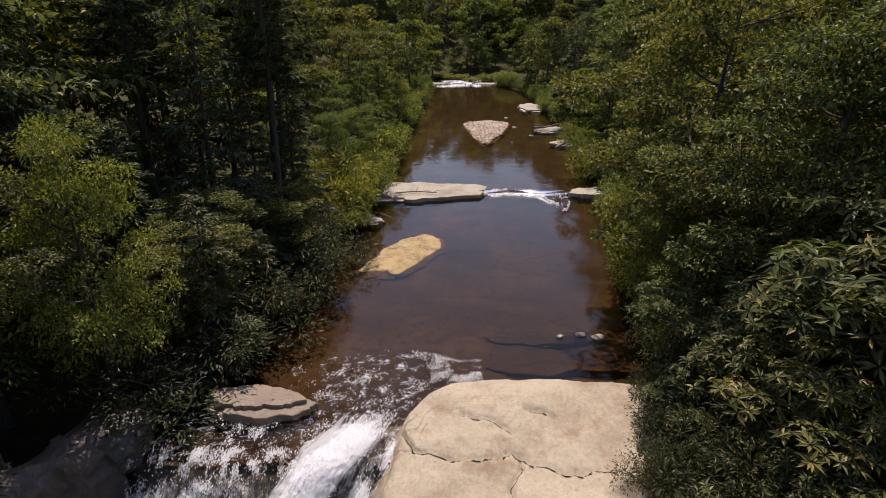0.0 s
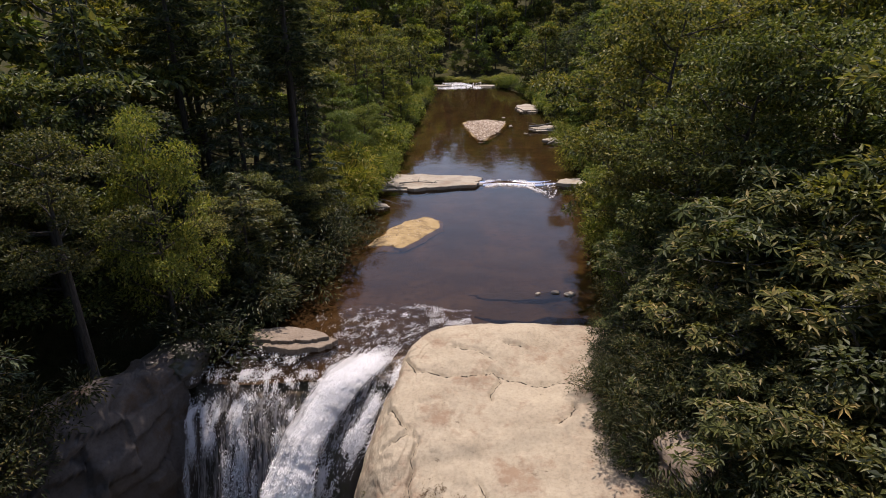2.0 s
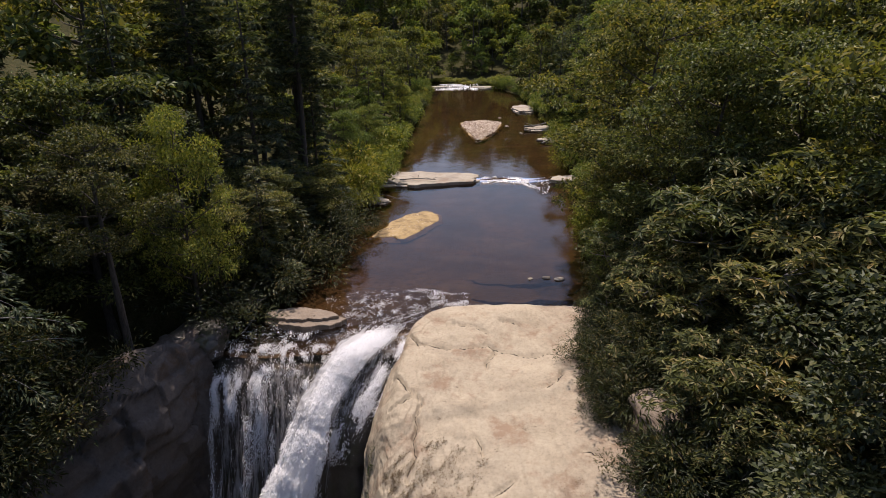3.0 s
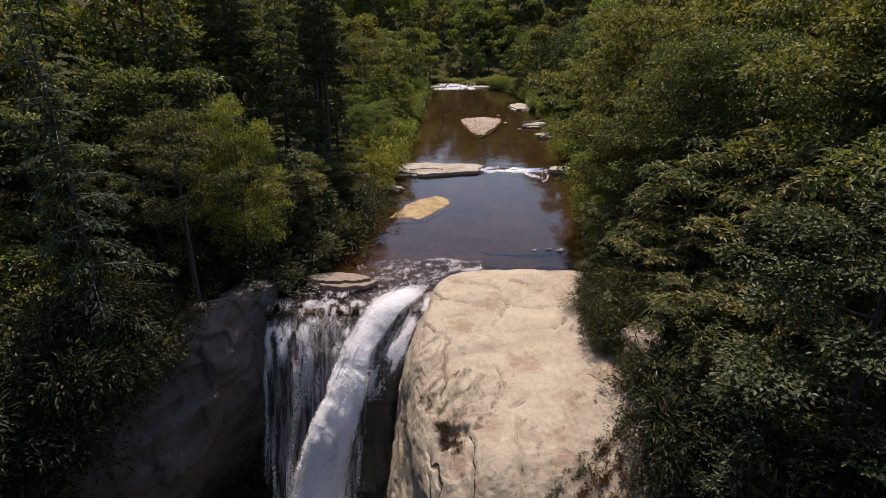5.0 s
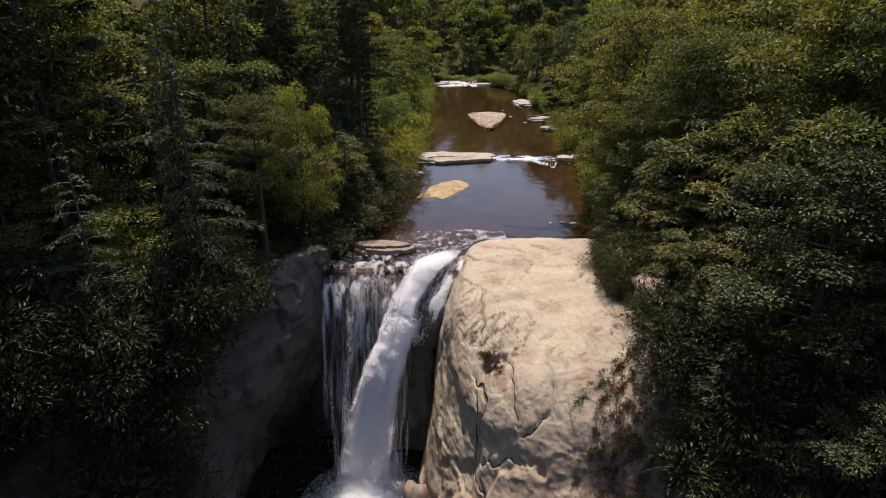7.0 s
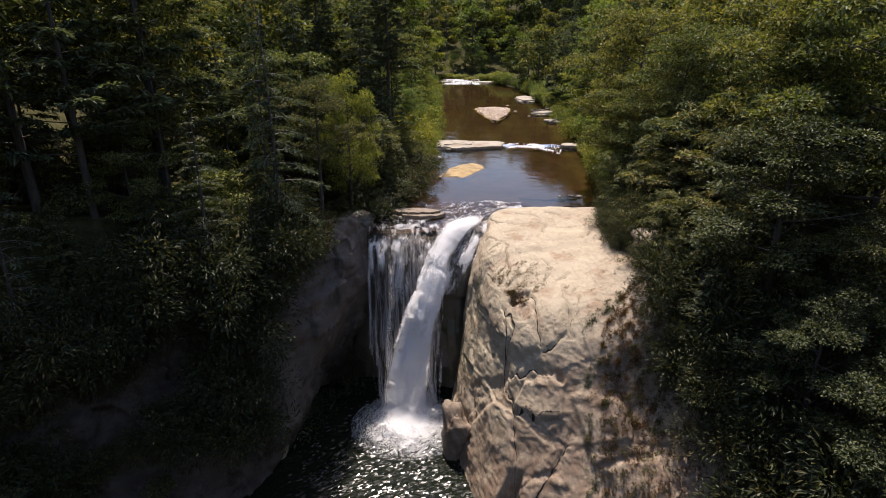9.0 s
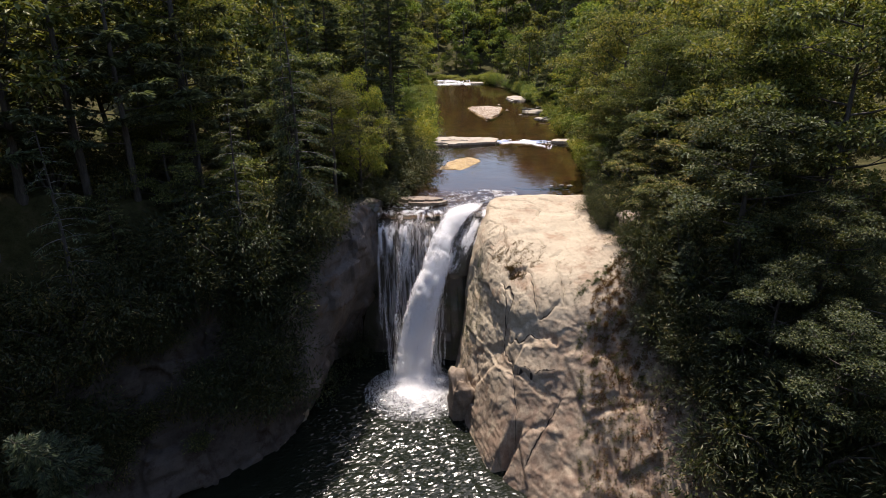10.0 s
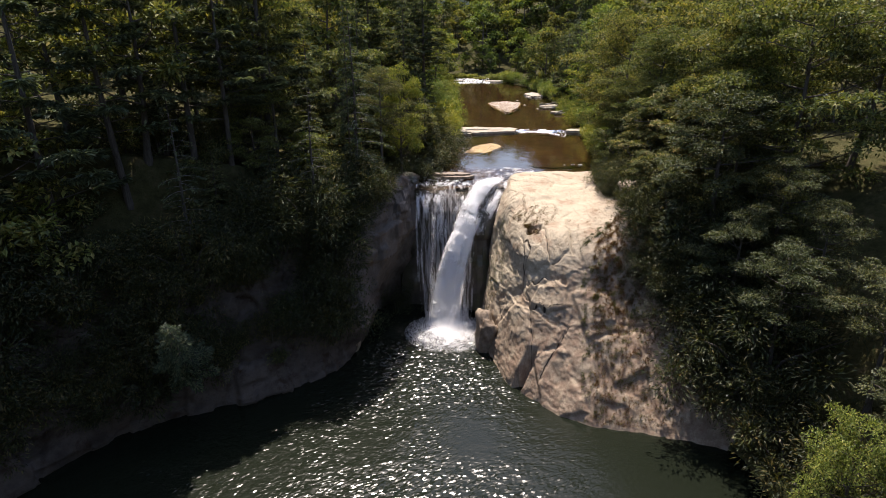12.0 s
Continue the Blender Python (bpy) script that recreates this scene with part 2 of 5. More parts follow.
curtain_water = falling_water("curtain_water", 26, 7.0, 0.44, 0.6, 0.1, (0.97, 0.95, 0.95), lit=0.85, start=0.36)
chute_water = falling_water("chute_water", 8, 2.6, 0.26, 0.42, 0.25, (0.97, 0.97, 0.97), 0.55, 0.14)
veil_water = falling_water("veil_water", 14, 9.0, 0.44, 0.58, 0.12, lit=0.7, start=0.1, tail=0.5)
foam_mat = falling_water("foam_water", 7, 3, 0.36, 0.5, 0.0, (0.97, 0.97, 0.97), tail=0.75)
rapid_foam_glints = falling_water("rapid_foam_glints", 12, 14, 0.52, 0.64, 0.1, lit=0.4, start=0.08)
spill_foam = falling_water("spill_foam", 9, 4, 0.585, 0.7, 0.15, lit=0.4, start=0.2)
far_foam = falling_water("far_foam", 5, 9, 0.59, 0.7, 0.15, lit=0.4, start=0.05)
crack_dark, ft, fp = material("crack_dark")
ft.links.new(ramp(ft, tex(ft, 4.0, 6, 0.7), [(0.35, (0.01, 0.008, 0.006)), (0.7, (0.035, 0.026, 0.018))]), fp.inputs["Base Color"])
fp.inputs["Roughness"].default_value = 1.0
hill_mat, ft, fp = material("far_woods")
ft.links.new(ramp(ft, tex(ft, 0.05, 8, 0.7), [(0.35, (0.022, 0.03, 0.022)), (0.65, (0.045, 0.056, 0.042))]), fp.inputs["Base Color"])
fp.inputs["Roughness"].default_value, fp.inputs["Specular IOR Level"].default_value = 1.0, 0.0


# ---- tools for shapes ----
def lattice(i, j, k, seed):
    n = (i * 374761393 + j * 668265263 + k * 2147483647 + seed * 1442695041).astype(np.int64)
    n = (n ^ (n >> 13)) * 1274126177 & 0x7FFFFFFF
    return ((n ^ (n >> 16)) & 0xFFFF) / 65535.0


def vnoise(p, scale, seed=0):
    """Smooth noise from -1 to 1 at points p, an array of (n, 3)."""
    q = np.asarray(p, float) * scale
    c = np.floor(q).astype(np.int64)
    f = q - c
    f = f * f * (3 - 2 * f)
    out = 0
    for a in (0, 1):
        for b in (0, 1):
            for d in (0, 1):
                w = (f[:, 0] if a else 1 - f[:, 0]) * (f[:, 1] if b else 1 - f[:, 1]) * (f[:, 2] if d else 1 - f[:, 2])
                out = out + w * lattice(c[:, 0] + a, c[:, 1] + b, c[:, 2] + d, seed)
    return out * 2 - 1


def fbm(p, scale, octaves=4, seed=0):
    out, amp = 0, 1.0
    for o in range(octaves):
        out = out + amp * vnoise(p, scale * 2 ** o, seed + o * 17)
        amp *= 0.5
    return out


def cells(p, size, seed=0):
    """A step height for each joint-bounded block of rock."""
    w = np.asarray(p, float) + np.stack([vnoise(p, 0.4, seed + k) for k in range(3)], 1) * 0.5
    c = np.floor(w / np.asarray(size)).astype(np.int64)
    return lattice(c[:, 0], c[:, 1], c[:, 2], seed) * 2 - 1


def mesh_from(name, verts, faces, mat, smooth=True, uvs=None):
    me = bpy.data.meshes.new(name)
    verts, faces = np.asarray(verts, np.float32), np.asarray(faces, np.int32)
    k = faces.shape[1]
    me.vertices.add(len(verts))
    me.vertices.foreach_set("co", verts.ravel())
    me.loops.add(faces.size)
    me.loops.foreach_set("vertex_index", faces.ravel())
    me.polygons.add(len(faces))
    me.polygons.foreach_set("loop_start", np.arange(0, faces.size, k, dtype=np.int32))
    me.polygons.foreach_set("loop_total", np.full(len(faces), k, dtype=np.int32))
    me.polygons.foreach_set("use_smooth", np.full(len(faces), smooth))
    if uvs is not None:
        layer = me.uv_layers.new(name="UVMap")
        layer.data.foreach_set("uv", np.asarray(uvs, np.float32)[faces.ravel()].ravel())
    me.update(calc_edges=True)
    me.materials.append(mat)
    return me


def grid_faces(nu, nv):
    i = np.arange(nu - 1)[:, None] * nv + np.arange(nv - 1)[None, :]
    i = i.ravel()
    return np.stack([i, i + nv, i + nv + 1, i + 1], 1)


def spline(points, n):
    """n points of a Catmull-Rom curve through points, an array of (k, ...), evenly along its knots."""
    p = np.asarray(points, float)
    p = np.concatenate([2 * p[:1] - p[1:2], p, 2 * p[-1:] - p[-2:-1]])
    k = len(p) - 3
    s = np.linspace(0, k, n)
    i = np.minimum(s.astype(int), k - 1)
    t = (s - i).reshape((-1,) + (1,) * (p.ndim - 1))
    a, b, c, d = p[i], p[i + 1], p[i + 2], p[i + 3]
    return 0.5 * (2 * b + (c - a) * t + (2 * a - 5 * b + 4 * c - d) * t ** 2 + (3 * b - a - 3 * c + d) * t ** 3)


def loft(stations, nu, nv):
    """A grid (nu, nv, 3) through stations, each a list of points from one end of its section to the other."""
    a = spline(np.asarray(stations, float), nu)
    return np.moveaxis(spline(np.moveaxis(a, 1, 0), nv), 0, 1)


def grid_normals(g):
    n = np.cross(np.gradient(g, axis=0), np.gradient(g, axis=1))
    return n / np.maximum(np.linalg.norm(n, axis=2, keepdims=True), 1e-9)


def grid_mesh(name, g, mat, uv=False, smooth=True):
    nu, nv = g.shape[:2]
    uvs = None
    if uv:
        a, b = np.meshgrid(np.linspace(0, 1, nu), np.linspace(0, 1, nv), indexing="ij")
        uvs = np.stack([a.ravel(), b.ravel()], 1)
    return mesh_from(name, g.reshape(-1, 3), grid_faces(nu, nv), mat, smooth, uvs)


def unit(rng, n):
    v = rng.normal(size=(n, 3))
    return v / np.linalg.norm(v, axis=1, keepdims=True)


def part(name, me, parent, label=""):
    ob = new(name, me)
    ob.parent = parent
    if label:
        ob["label"] = label
    return ob


def outside(px, py, poly):
    """Signed distance from a polygon: positive outside."""
    px, py = np.asarray(px, float), np.asarray(py, float)
    best, inside = np.full(px.shape, 1e9), np.zeros(px.shape, bool)
    for (ax, ay), (bx, by) in zip(poly, poly[1:] + poly[:1]):
        dx, dy = bx - ax, by - ay
        t = np.clip(((px - ax) * dx + (py - ay) * dy) / (dx * dx + dy * dy), 0, 1)
        best = np.minimum(best, np.hypot(px - ax - t * dx, py - ay - t * dy))
        if ay != by:
            inside ^= ((ay > py) != (by > py)) & (px < ax + (py - ay) * dx / dy)
    return np.where(inside, -best, best)


# ---- plan of the valley ----
RIVER = [(-14.5, 20), (-15.5, 28), (-13.5, 32), (-12, 42), (-10.5, 50), (-9.8, 61), (-9.3, 80), (-9.9, 148), (-13, 200),
         (-14, 218), (8, 220), (12, 200), (17, 176), (18, 148), (16, 86), (14.8, 69),
         (12.3, 45), (9.9, 32), (9.2, 26), (8.6, 22), (-3, 18)]
POOL = [(-13.5, 17), (-7.0, 17), (-5.6, 5), (-3.6, -1), (1.5, -6.2), (7, -7), (10, -10.5), (11.5, -20), (12.5, -40), (12, -90),
        (-62, -90), (-50, -40), (-41, -14), (-36, -7.4), (-30, -4.3), (-23, 0.7), (-20.6, 6), (-20.6, 16.6)]


def ground_height(x, y):
    x, y = np.asarray(x, float), np.asarray(y, float)
    p = np.stack([x.ravel(), y.ravel(), np.zeros(x.size)], 1)
    n1, n2 = fbm(p, 0.03, 3, 3).reshape(x.shape), fbm(p, 0.22, 3, 9).reshape(x.shape)
    dr, dp = outside(x, y, RIVER), outside(x, y, POOL)
    rise = np.clip(dr - 3, 0, None)
    hill = np.clip(rise, 0, 120) * 0.2 + np.clip(rise - 25, 0, 160) * 0.16 + np.clip(y - 250, 0, 400) * 0.03
    gap = np.exp(-(x / 55) ** 2) * np.clip((y - 205) / 30, 0, 1)
    hill = hill * (1 - 0.8 * gap) + np.clip(y - 236, 0, 110) * 0.22
    up = np.where(dr < 0, np.clip(dr * 0.8, -1.4, 0), np.clip(dr, 0, 3) * 0.35 + hill * (1 + 0.3 * n1) + n2 * np.clip(dr * 0.12, 0, 0.4))
    left = np.clip((-6 - x) / 6, 0, 1)
    low = -17.5 + left * np.clip(dp - 2.0, 0, None) * 3.5 + (1 - left) * np.clip(dp, 0, None) * 0.95 + n2 * 0.5
    low = np.where(y > 60, 1e3, low)
    return np.minimum(up, low)


def ground_at(x, y):
    return float(ground_height(np.array([x]), np.array([y]))[0])


def axis(near_lo, near_hi, step, lo, hi):
    a = list(np.arange(near_lo, near_hi + step, step))
    s, v = step, a[-1]
    while v < hi:
        s *= 1.13
        v += s
        a.append(v)
    s, v = step, a[0]
    while v > lo:
        s *= 1.13
        v -= s
        a.insert(0, v)
    return np.array(a)


gx, gy = np.meshgrid(axis(-50, 40, 1.0, -3500, 3500), axis(-60, 250, 1.0, -3500, 4200), indexing="ij")
ground = tagged(new("ground", grid_mesh("ground", np.stack([gx, gy, ground_height(gx, gy)], 2), forest_floor)),
                "dark leaf-littered forest floor of the wooded valley", "ground", kind="structure")

# far ridge that closes the valley
rx = np.linspace(-2500, 2500, 120)
ridge = np.stack([np.stack([rx, np.full_like(rx, 2300 + 700 * v) , -30 + v * (330 + 60 * vnoise(np.stack([rx, rx * 0, rx * 0], 1), 0.003, 4) + 20 * vnoise(np.stack([rx, rx * 0, rx * 0], 1), 0.013, 5))], 1)
                  for v in np.linspace(0, 1, 12)], 1)
tagged(new("backdrop_mountain", grid_mesh("backdrop_mountain", ridge, hill_mat)), "distant blue wooded mountain ridge", "mountain", kind="structure")

# river bed
bx, by = np.meshgrid(np.arange(-17, 21, 0.5), np.arange(19.5, 230, 0.5), indexing="ij")
bp = np.stack([bx.ravel(), by.ravel(), bx.ravel() * 0], 1)
bz = (-0.5 + 0.16 * fbm(bp, 0.25, 4, 21) + 0.12 * np.clip(fbm(bp * (1, 2.2, 1), 0.3, 2, 77), 0, 1)).reshape(bx.shape) + np.where(by > 60, 0.3, 0) - np.clip(26.5 - by, 0, 8) * 0.06
tagged(new("river_bed", grid_mesh("river_bed", np.stack([bx, by, bz], 2), bed_mat)), "orange-brown sandy river bed under shallow water", "river bed", kind="structure")


def lip_y(x):
    """Where the upper river ends: the brink of the fall, and the back of the pale slab."""
    return np.interp(x, [-16, -14, -8.3, -4.0, -2.6, -1, 4, 12], [19.6, 19.2, 19.0, 19.6, 22.0, 24.3, 24.2, 23.8])


def brink_z(x, y):
    """How far the river has sunk where it quickens towards the brink."""
    slope = np.clip((26.5 - y) / 7, 0, 1) * np.clip((1.5 - x) / 2.5, 0, 1)
    p = np.stack([np.ravel(x), np.ravel(y), np.ravel(x) * 0], 1)
    return -0.5 * slope ** 1.3 + slope ** 0.5 * 0.1 * fbm(p, 1.1, 3, 5).reshape(np.shape(x))


def water_sheet(name, x0, x1, far, z, mat, label, near=None, n=(90, 260)):
    u, v = np.meshgrid(np.linspace(x0, x1, n[0]), np.linspace(0, 1, n[1]), indexing="ij")
    y = near + (far - near) * v if near is not None else lip_y(u) + (far - lip_y(u)) * v ** 1.8
    zz = np.full(u.shape, z)
    if near is None:
        zz = zz + brink_z(u, y)
    return tagged(new(name, grid_mesh(name, np.stack([u, y, zz], 2), mat)), label, "water", kind="structure")


water_sheet("water_upper_pool", -17, 13, 59.5, 0.0, river_water, "calm brown river water above the waterfall")
water_sheet("water_upper_reach", -16, 22, 206, 0.3, river_water, "calm brown river reflecting sky and trees", near=60.0)
water_sheet("water_far_reach", -17, 13, 221, 1.1, river_water, "river water above the far rapids", near=211.0, n=(40, 40))
px, py = np.meshgrid(axis(-42, 12, 0.21, -70, 26), axis(-36, 16.9, 0.15, -95, 17), indexing="ij")
sway = np.random.default_rng(9)
px, py = px + sway.normal(0, 0.05, px.shape), py + sway.normal(0, 0.035, px.shape)
pp = np.stack([px.ravel(), py.ravel(), px.ravel() * 0], 1)
reach = np.hypot(px + 10.2, py - 12)
stir = (0.8 + 0.9 * np.exp(-reach / 16)) * np.clip(1.0 - (px + 7) / 11, 0.12, 1) * np.clip((px + 44) / 16, 0.3, 1)
stir = stir * (0.75 + 0.45 * fbm(pp, 0.12, 2, 31).reshape(px.shape))
chop = 0.045 * fbm(pp * (0.7, 1.2, 1), 1.2, 3, 13).reshape(px.shape) + 0.017 * np.random.default_rng(8).normal(0, 1, px.shape)
tagged(new("water_plunge_pool", grid_mesh("water_plunge_pool", np.stack([px, py, -15 + chop * stir], 2), pool_mat, smooth=False)), "dark green rippled plunge pool glittering in the sun", "water", kind="structure")


# ---- rock masses ----
def carve(g, lines, width, depth):
    """Cut cracks along lines in plan into a grid."""
    p = g.reshape(-1, 3)
    wx, wy = g[..., 0], g[..., 1]
    cut = np.zeros(g.shape[:2])
    for line in lines:
        for (ax, ay), (bx_, by_) in zip(line, line[1:]):
            dx, dy = bx_ - ax, by_ - ay
            t = np.clip(((wx - ax) * dx + (wy - ay) * dy) / (dx * dx + dy * dy), 0, 1)
            d = np.hypot(wx - ax - t * dx, wy - ay - t * dy)
            cut = np.maximum(cut, np.clip(1 - d / width, 0, 1))
    g[..., 2] -= depth * cut
    return g


def wander(line, seed):
    """A ragged crack through the given plan points."""
    r = np.random.default_rng(seed)
    p = np.array(line, float)
    for k in range(4):
        step = np.linalg.norm(p[1:] - p[:-1], axis=1, keepdims=True)
        mid = (p[1:] + p[:-1]) / 2 + r.normal(0, 0.085, (len(p) - 1, 2)) * step
        q = np.empty((len(p) * 2 - 1, 2))
        q[0::2], q[1::2] = p, mid
        p = q
    return p


# plan lines of the dome's joints, with their width
CRACKS = [(wander(line, 200 + i), w) for i, (line, w) in enumerate((
    ([(-3.1, 20.6), (-2.5, 19.4), (-0.6, 19.0), (0.2, 18.9), (1.5, 19.5), (2.8, 19.0), (3.8, 18.5), (4.8, 18.5), (6.2, 18.2)], 0.075),
    ([(1.7, 19.4), (1.6, 18.2), (1.4, 17.2)], 0.05), ([(-3.7, 17.0), (-3.2, 16.2), (-2.4, 15.2)], 0.11), ([(-3.6, 14.3), (-2.4, 14.9)], 0.14),
    ([(4.1, 15.5), (4.9, 15.9), (5.2, 16.7)], 0.08), ([(5.1, 11.1), (6.0, 10.8)], 0.13), ([(1.2, 9.6), (2.3, 10.2)], 0.08),
    ([(-1.2, 9.0), (-0.8, 8.0), (-0.7, 6.4), (-0.5, 4.5)], 0.1), ([(-2.8, 5.2), (-1.2, 4.2), (0.7, 2.9)], 0.09),
    ([(-0.5, 4.5), (0.3, 4.4), (1.0, 4.7)], 0.1), ([(1.6, 8.8), (1.5, 6.2), (1.5, 4.4)], 0.012), ([(-3.0, 8.3), (-2.4, 7.3), (-2.2, 6.5), (-2.7, 6.0)], 0.09),
    ([(-2.2, 15.0), (-2.2, 12.9), (-2.4, 10.6)], 0.04), ([(-2.9, 7.4), (-2.9, 5.4), (-2.4, 2.9), (-2.4, 0.0)], 0.06), ([(2.3, 22.0), (3.6, 21.6)], 0.05),
    ([(-2.4, 3.3), (-1.0, 1.9), (0.6, 1.4)], 0.08), ([(0.6, 12.6), (0.9, 11.6)], 0.04), ([(-0.6, 21.6), (0.9, 21.1), (1.6, 20.5)], 0.04), ([(1.0, 0.8), (-0.4, -0.4), (-1.4, -1.2), (-2.1, -1.8)], 0.1)))]


# joint-bounded slabs of the dome's front: plan outline, and how far each stands proud
PANELS = [([(-2.85, 7.4), (-2.3, 7.9), (-1.0, 8.0), (-0.6, 4.5), (-1.8, 5.0), (-2.9, 6.2)], 0.13),
          ([(-2.9, 6.2), (-1.8, 5.0), (0.8, 3.8), (0.76, 2.85), (-2.9, 5.2)], -0.07),
          ([(-2.4, 3.4), (-1.6, 3.9), (0.8, 2.8), (0.6, 1.3), (-1.0, 1.9)], 0.3),
          ([(-2.5, 8.3), (-2.0, 8.9), (-0.8, 8.9), (-1.0, 7.9), (-2.2, 7.8)], -0.3),
          ([(-5.2, 8.4), (-3.0, 5.4), (-3.1, 4.7), (-5.2, 7.2)], -0.2),
          ([(-5.8, 7.0), (-3.2, 4.4), (-2.5, 2.6), (-2.45, -0.1), (-3.8, -1.4), (-6.0, 3.0)], 0.28),
          ([(-2.35, 0.0), (0.0, -0.6), (1.6, -5.2), (-1.6, -4.4)], 0.3),
          ([(1.2, 2.2), (4.5, 1.6), (5.0, -0.6), (2.2, -1.0)], 0.22), ([(3.0, -1.2), (6.5, -0.6), (7.0, -3.2), (4.0, -4.0)], 0.26)]


def dome():
    tops = [(-3.2, 21.2, -0.45), (-3.6, 17.5, -0.7), (-3.3, 14.0, -1.0), (-2.6, 11.8, -1.3), (-1.2, 10.5, -1.4), (1, 9.5, -1.3), (3.4, 8.5, -1.2), (5.6, 8, -0.8), (8, 8.5, -0.2), (12, 10, 0.6)]
    mids = [(-4.6, 20.6, -6), (-5.4, 16.2, -6), (-5.0, 11.0, -7), (-3.4, 6.6, -7), (-2.0, 4.2, -7), (0.2, 2.6, -6.6), (3.4, 1.6, -6.6), (7, 2, -6.6), (11, 3, -5), (17, 5, -4)]
    feet = [(-5.2, 19.8), (-6.4, 15), (-6.6, 9), (-5.4, 4), (-3.8, -1.3), (-1.2, -3.6), (1.6, -6.2), (6.5, -7.3), (12, -9), (19, -12)]
    rear = [(-2.6, 22.2), (-2.4, 22.8), (-1.9, 23.6), (-1.0, 24.4), (0.4, 24.7), (2.2, 24.7), (4.2, 24.8), (6.4, 24.6), (9, 24.4), (14, 24)]
    st = []
    for t, m, f, r in zip(tops, mids, feet, rear):
        t, m, f, r = np.array(t), np.array(m), np.array([*f, -15.2]), np.array([*r, -0.5])
        inner = r * 0.94 + t * 0.06
        inner[2] = 0.12
        half = r * 0.5 + t * 0.5
        half[2] = 0.06 + 0.2 * t[2]
        deep = f + (f - m) * 0.18
        st.append([r, inner, half, t, (t + m) / 2 + (t - half) * 0.12 + np.array([0, 0, 1.1]), m, (m + f) / 2 + np.array([0, 0, 0.3]), f, deep])
    g = loft(st, 300, 400)
    n = grid_normals(g)
    if n[..., 2].mean() < 0:
        n = -n
    p = g.reshape(-1, 3)
    steep = np.clip((-1.2 - g[..., 2]) / 4, 0, 1)
    sheets = fbm(p * (1, 0.7, 0.6), 0.3, 4, 15)
    peel = (0.07 * np.floor(sheets * 4) + 0.03 * np.floor(fbm(p * (1, 0.6, 1), 0.7, 4, 16) * 3)).reshape(g.shape[:2])
    amount = 0.08 * fbm(p, 0.45, 5, 2).reshape(g.shape[:2]) + 0.025 * np.abs(fbm(p * (1, 0.5, 1), 1.8, 4, 18)).reshape(g.shape[:2]) + peel * 0.7 + steep * (0.14 * fbm(p, 0.2, 2, 8) + 0.1 * cells(p, (2.4, 14.0, 4.4), 3) + 0.04 * cells(p, (1.2, 14.0, 2.2), 5) + 0.04 * fbm(p, 1.6, 4, 6)).reshape(g.shape[:2])
    rim = np.clip((g[..., 1] - 23.0) / 1.2, 0, 1)
    g = g + n * (amount * (1 - rim * 0.5))[..., None]
    flat = p[:, 2].reshape(g.shape[:2]) > -6
    g = carve(g, [line for line, w in CRACKS], 0.14, 0.22)
    rise = np.interp(g[..., 0], [-3.2, -1.9, 1.8, 5.4, 6.5], [12.6, 13.4, 13.9, 15.0, 15.6])
    g[..., 2] += 0.2 * np.clip((g[..., 1] - rise) / 0.7, 0, 1) * np.clip((24 - g[..., 1]) / 6, 0, 1) * flat
    for outline, push in PANELS:
        wx = g[..., 0] + 0.12 * fbm(g.reshape(-1, 3), 1.1, 2, 91).reshape(g.shape[:2])
        d = outside(wx, g[..., 1], outline)
        g = g + n * (push * np.clip(0.5 - d / 0.22, 0, 1))[..., None]
    g = carve(g, [[(-3.9, -0.9), (-2.6, 0.1)]], 0.6, 2.6)
    return g


dome_grid = dome()
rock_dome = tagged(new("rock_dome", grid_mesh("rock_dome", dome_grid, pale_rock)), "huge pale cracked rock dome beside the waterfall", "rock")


dome_tree = BVHTree.FromPolygons([tuple(v) for v in dome_grid.reshape(-1, 3)], [tuple(int(k) for k in f) for f in grid_faces(dome_grid.shape[0], dome_grid.shape[1])])
# dark ribbons along the joints, just above the carved grooves
for line, w in CRACKS:
    r = np.random.default_rng(len(line))
    way = np.gradient(line, axis=0)
    side = np.stack([-way[:, 1], way[:, 0]], 1) / (np.linalg.norm(way, axis=1, keepdims=True) + 1e-9)
    taper = np.clip(np.minimum(np.arange(len(line)), np.arange(len(line))[::-1]) / 7.0, 0.12, 1)
    rows = []
    for q, d, k in zip(line, side, (0.03 + w * 0.5) * taper * r.uniform(0.45, 1.25, len(line))):
        row = []
        for e in (-0.5, 0.5):
            at, normal, face, dist = dome_tree.ray_cast(Vector((q[0] + d[0] * k * e, q[1] + d[1] * k * e, 5.0)), Vector((0, 0, -1)))
            row.append(tuple(at + normal * (0.012 if normal.z > 0 else -0.012)) if at else (q[0], q[1], -16.0))
        rows.append(row)
    part("crack", grid_mesh("crack", np.array(rows), crack_dark), rock_dome, "thin dark strip along a crack")


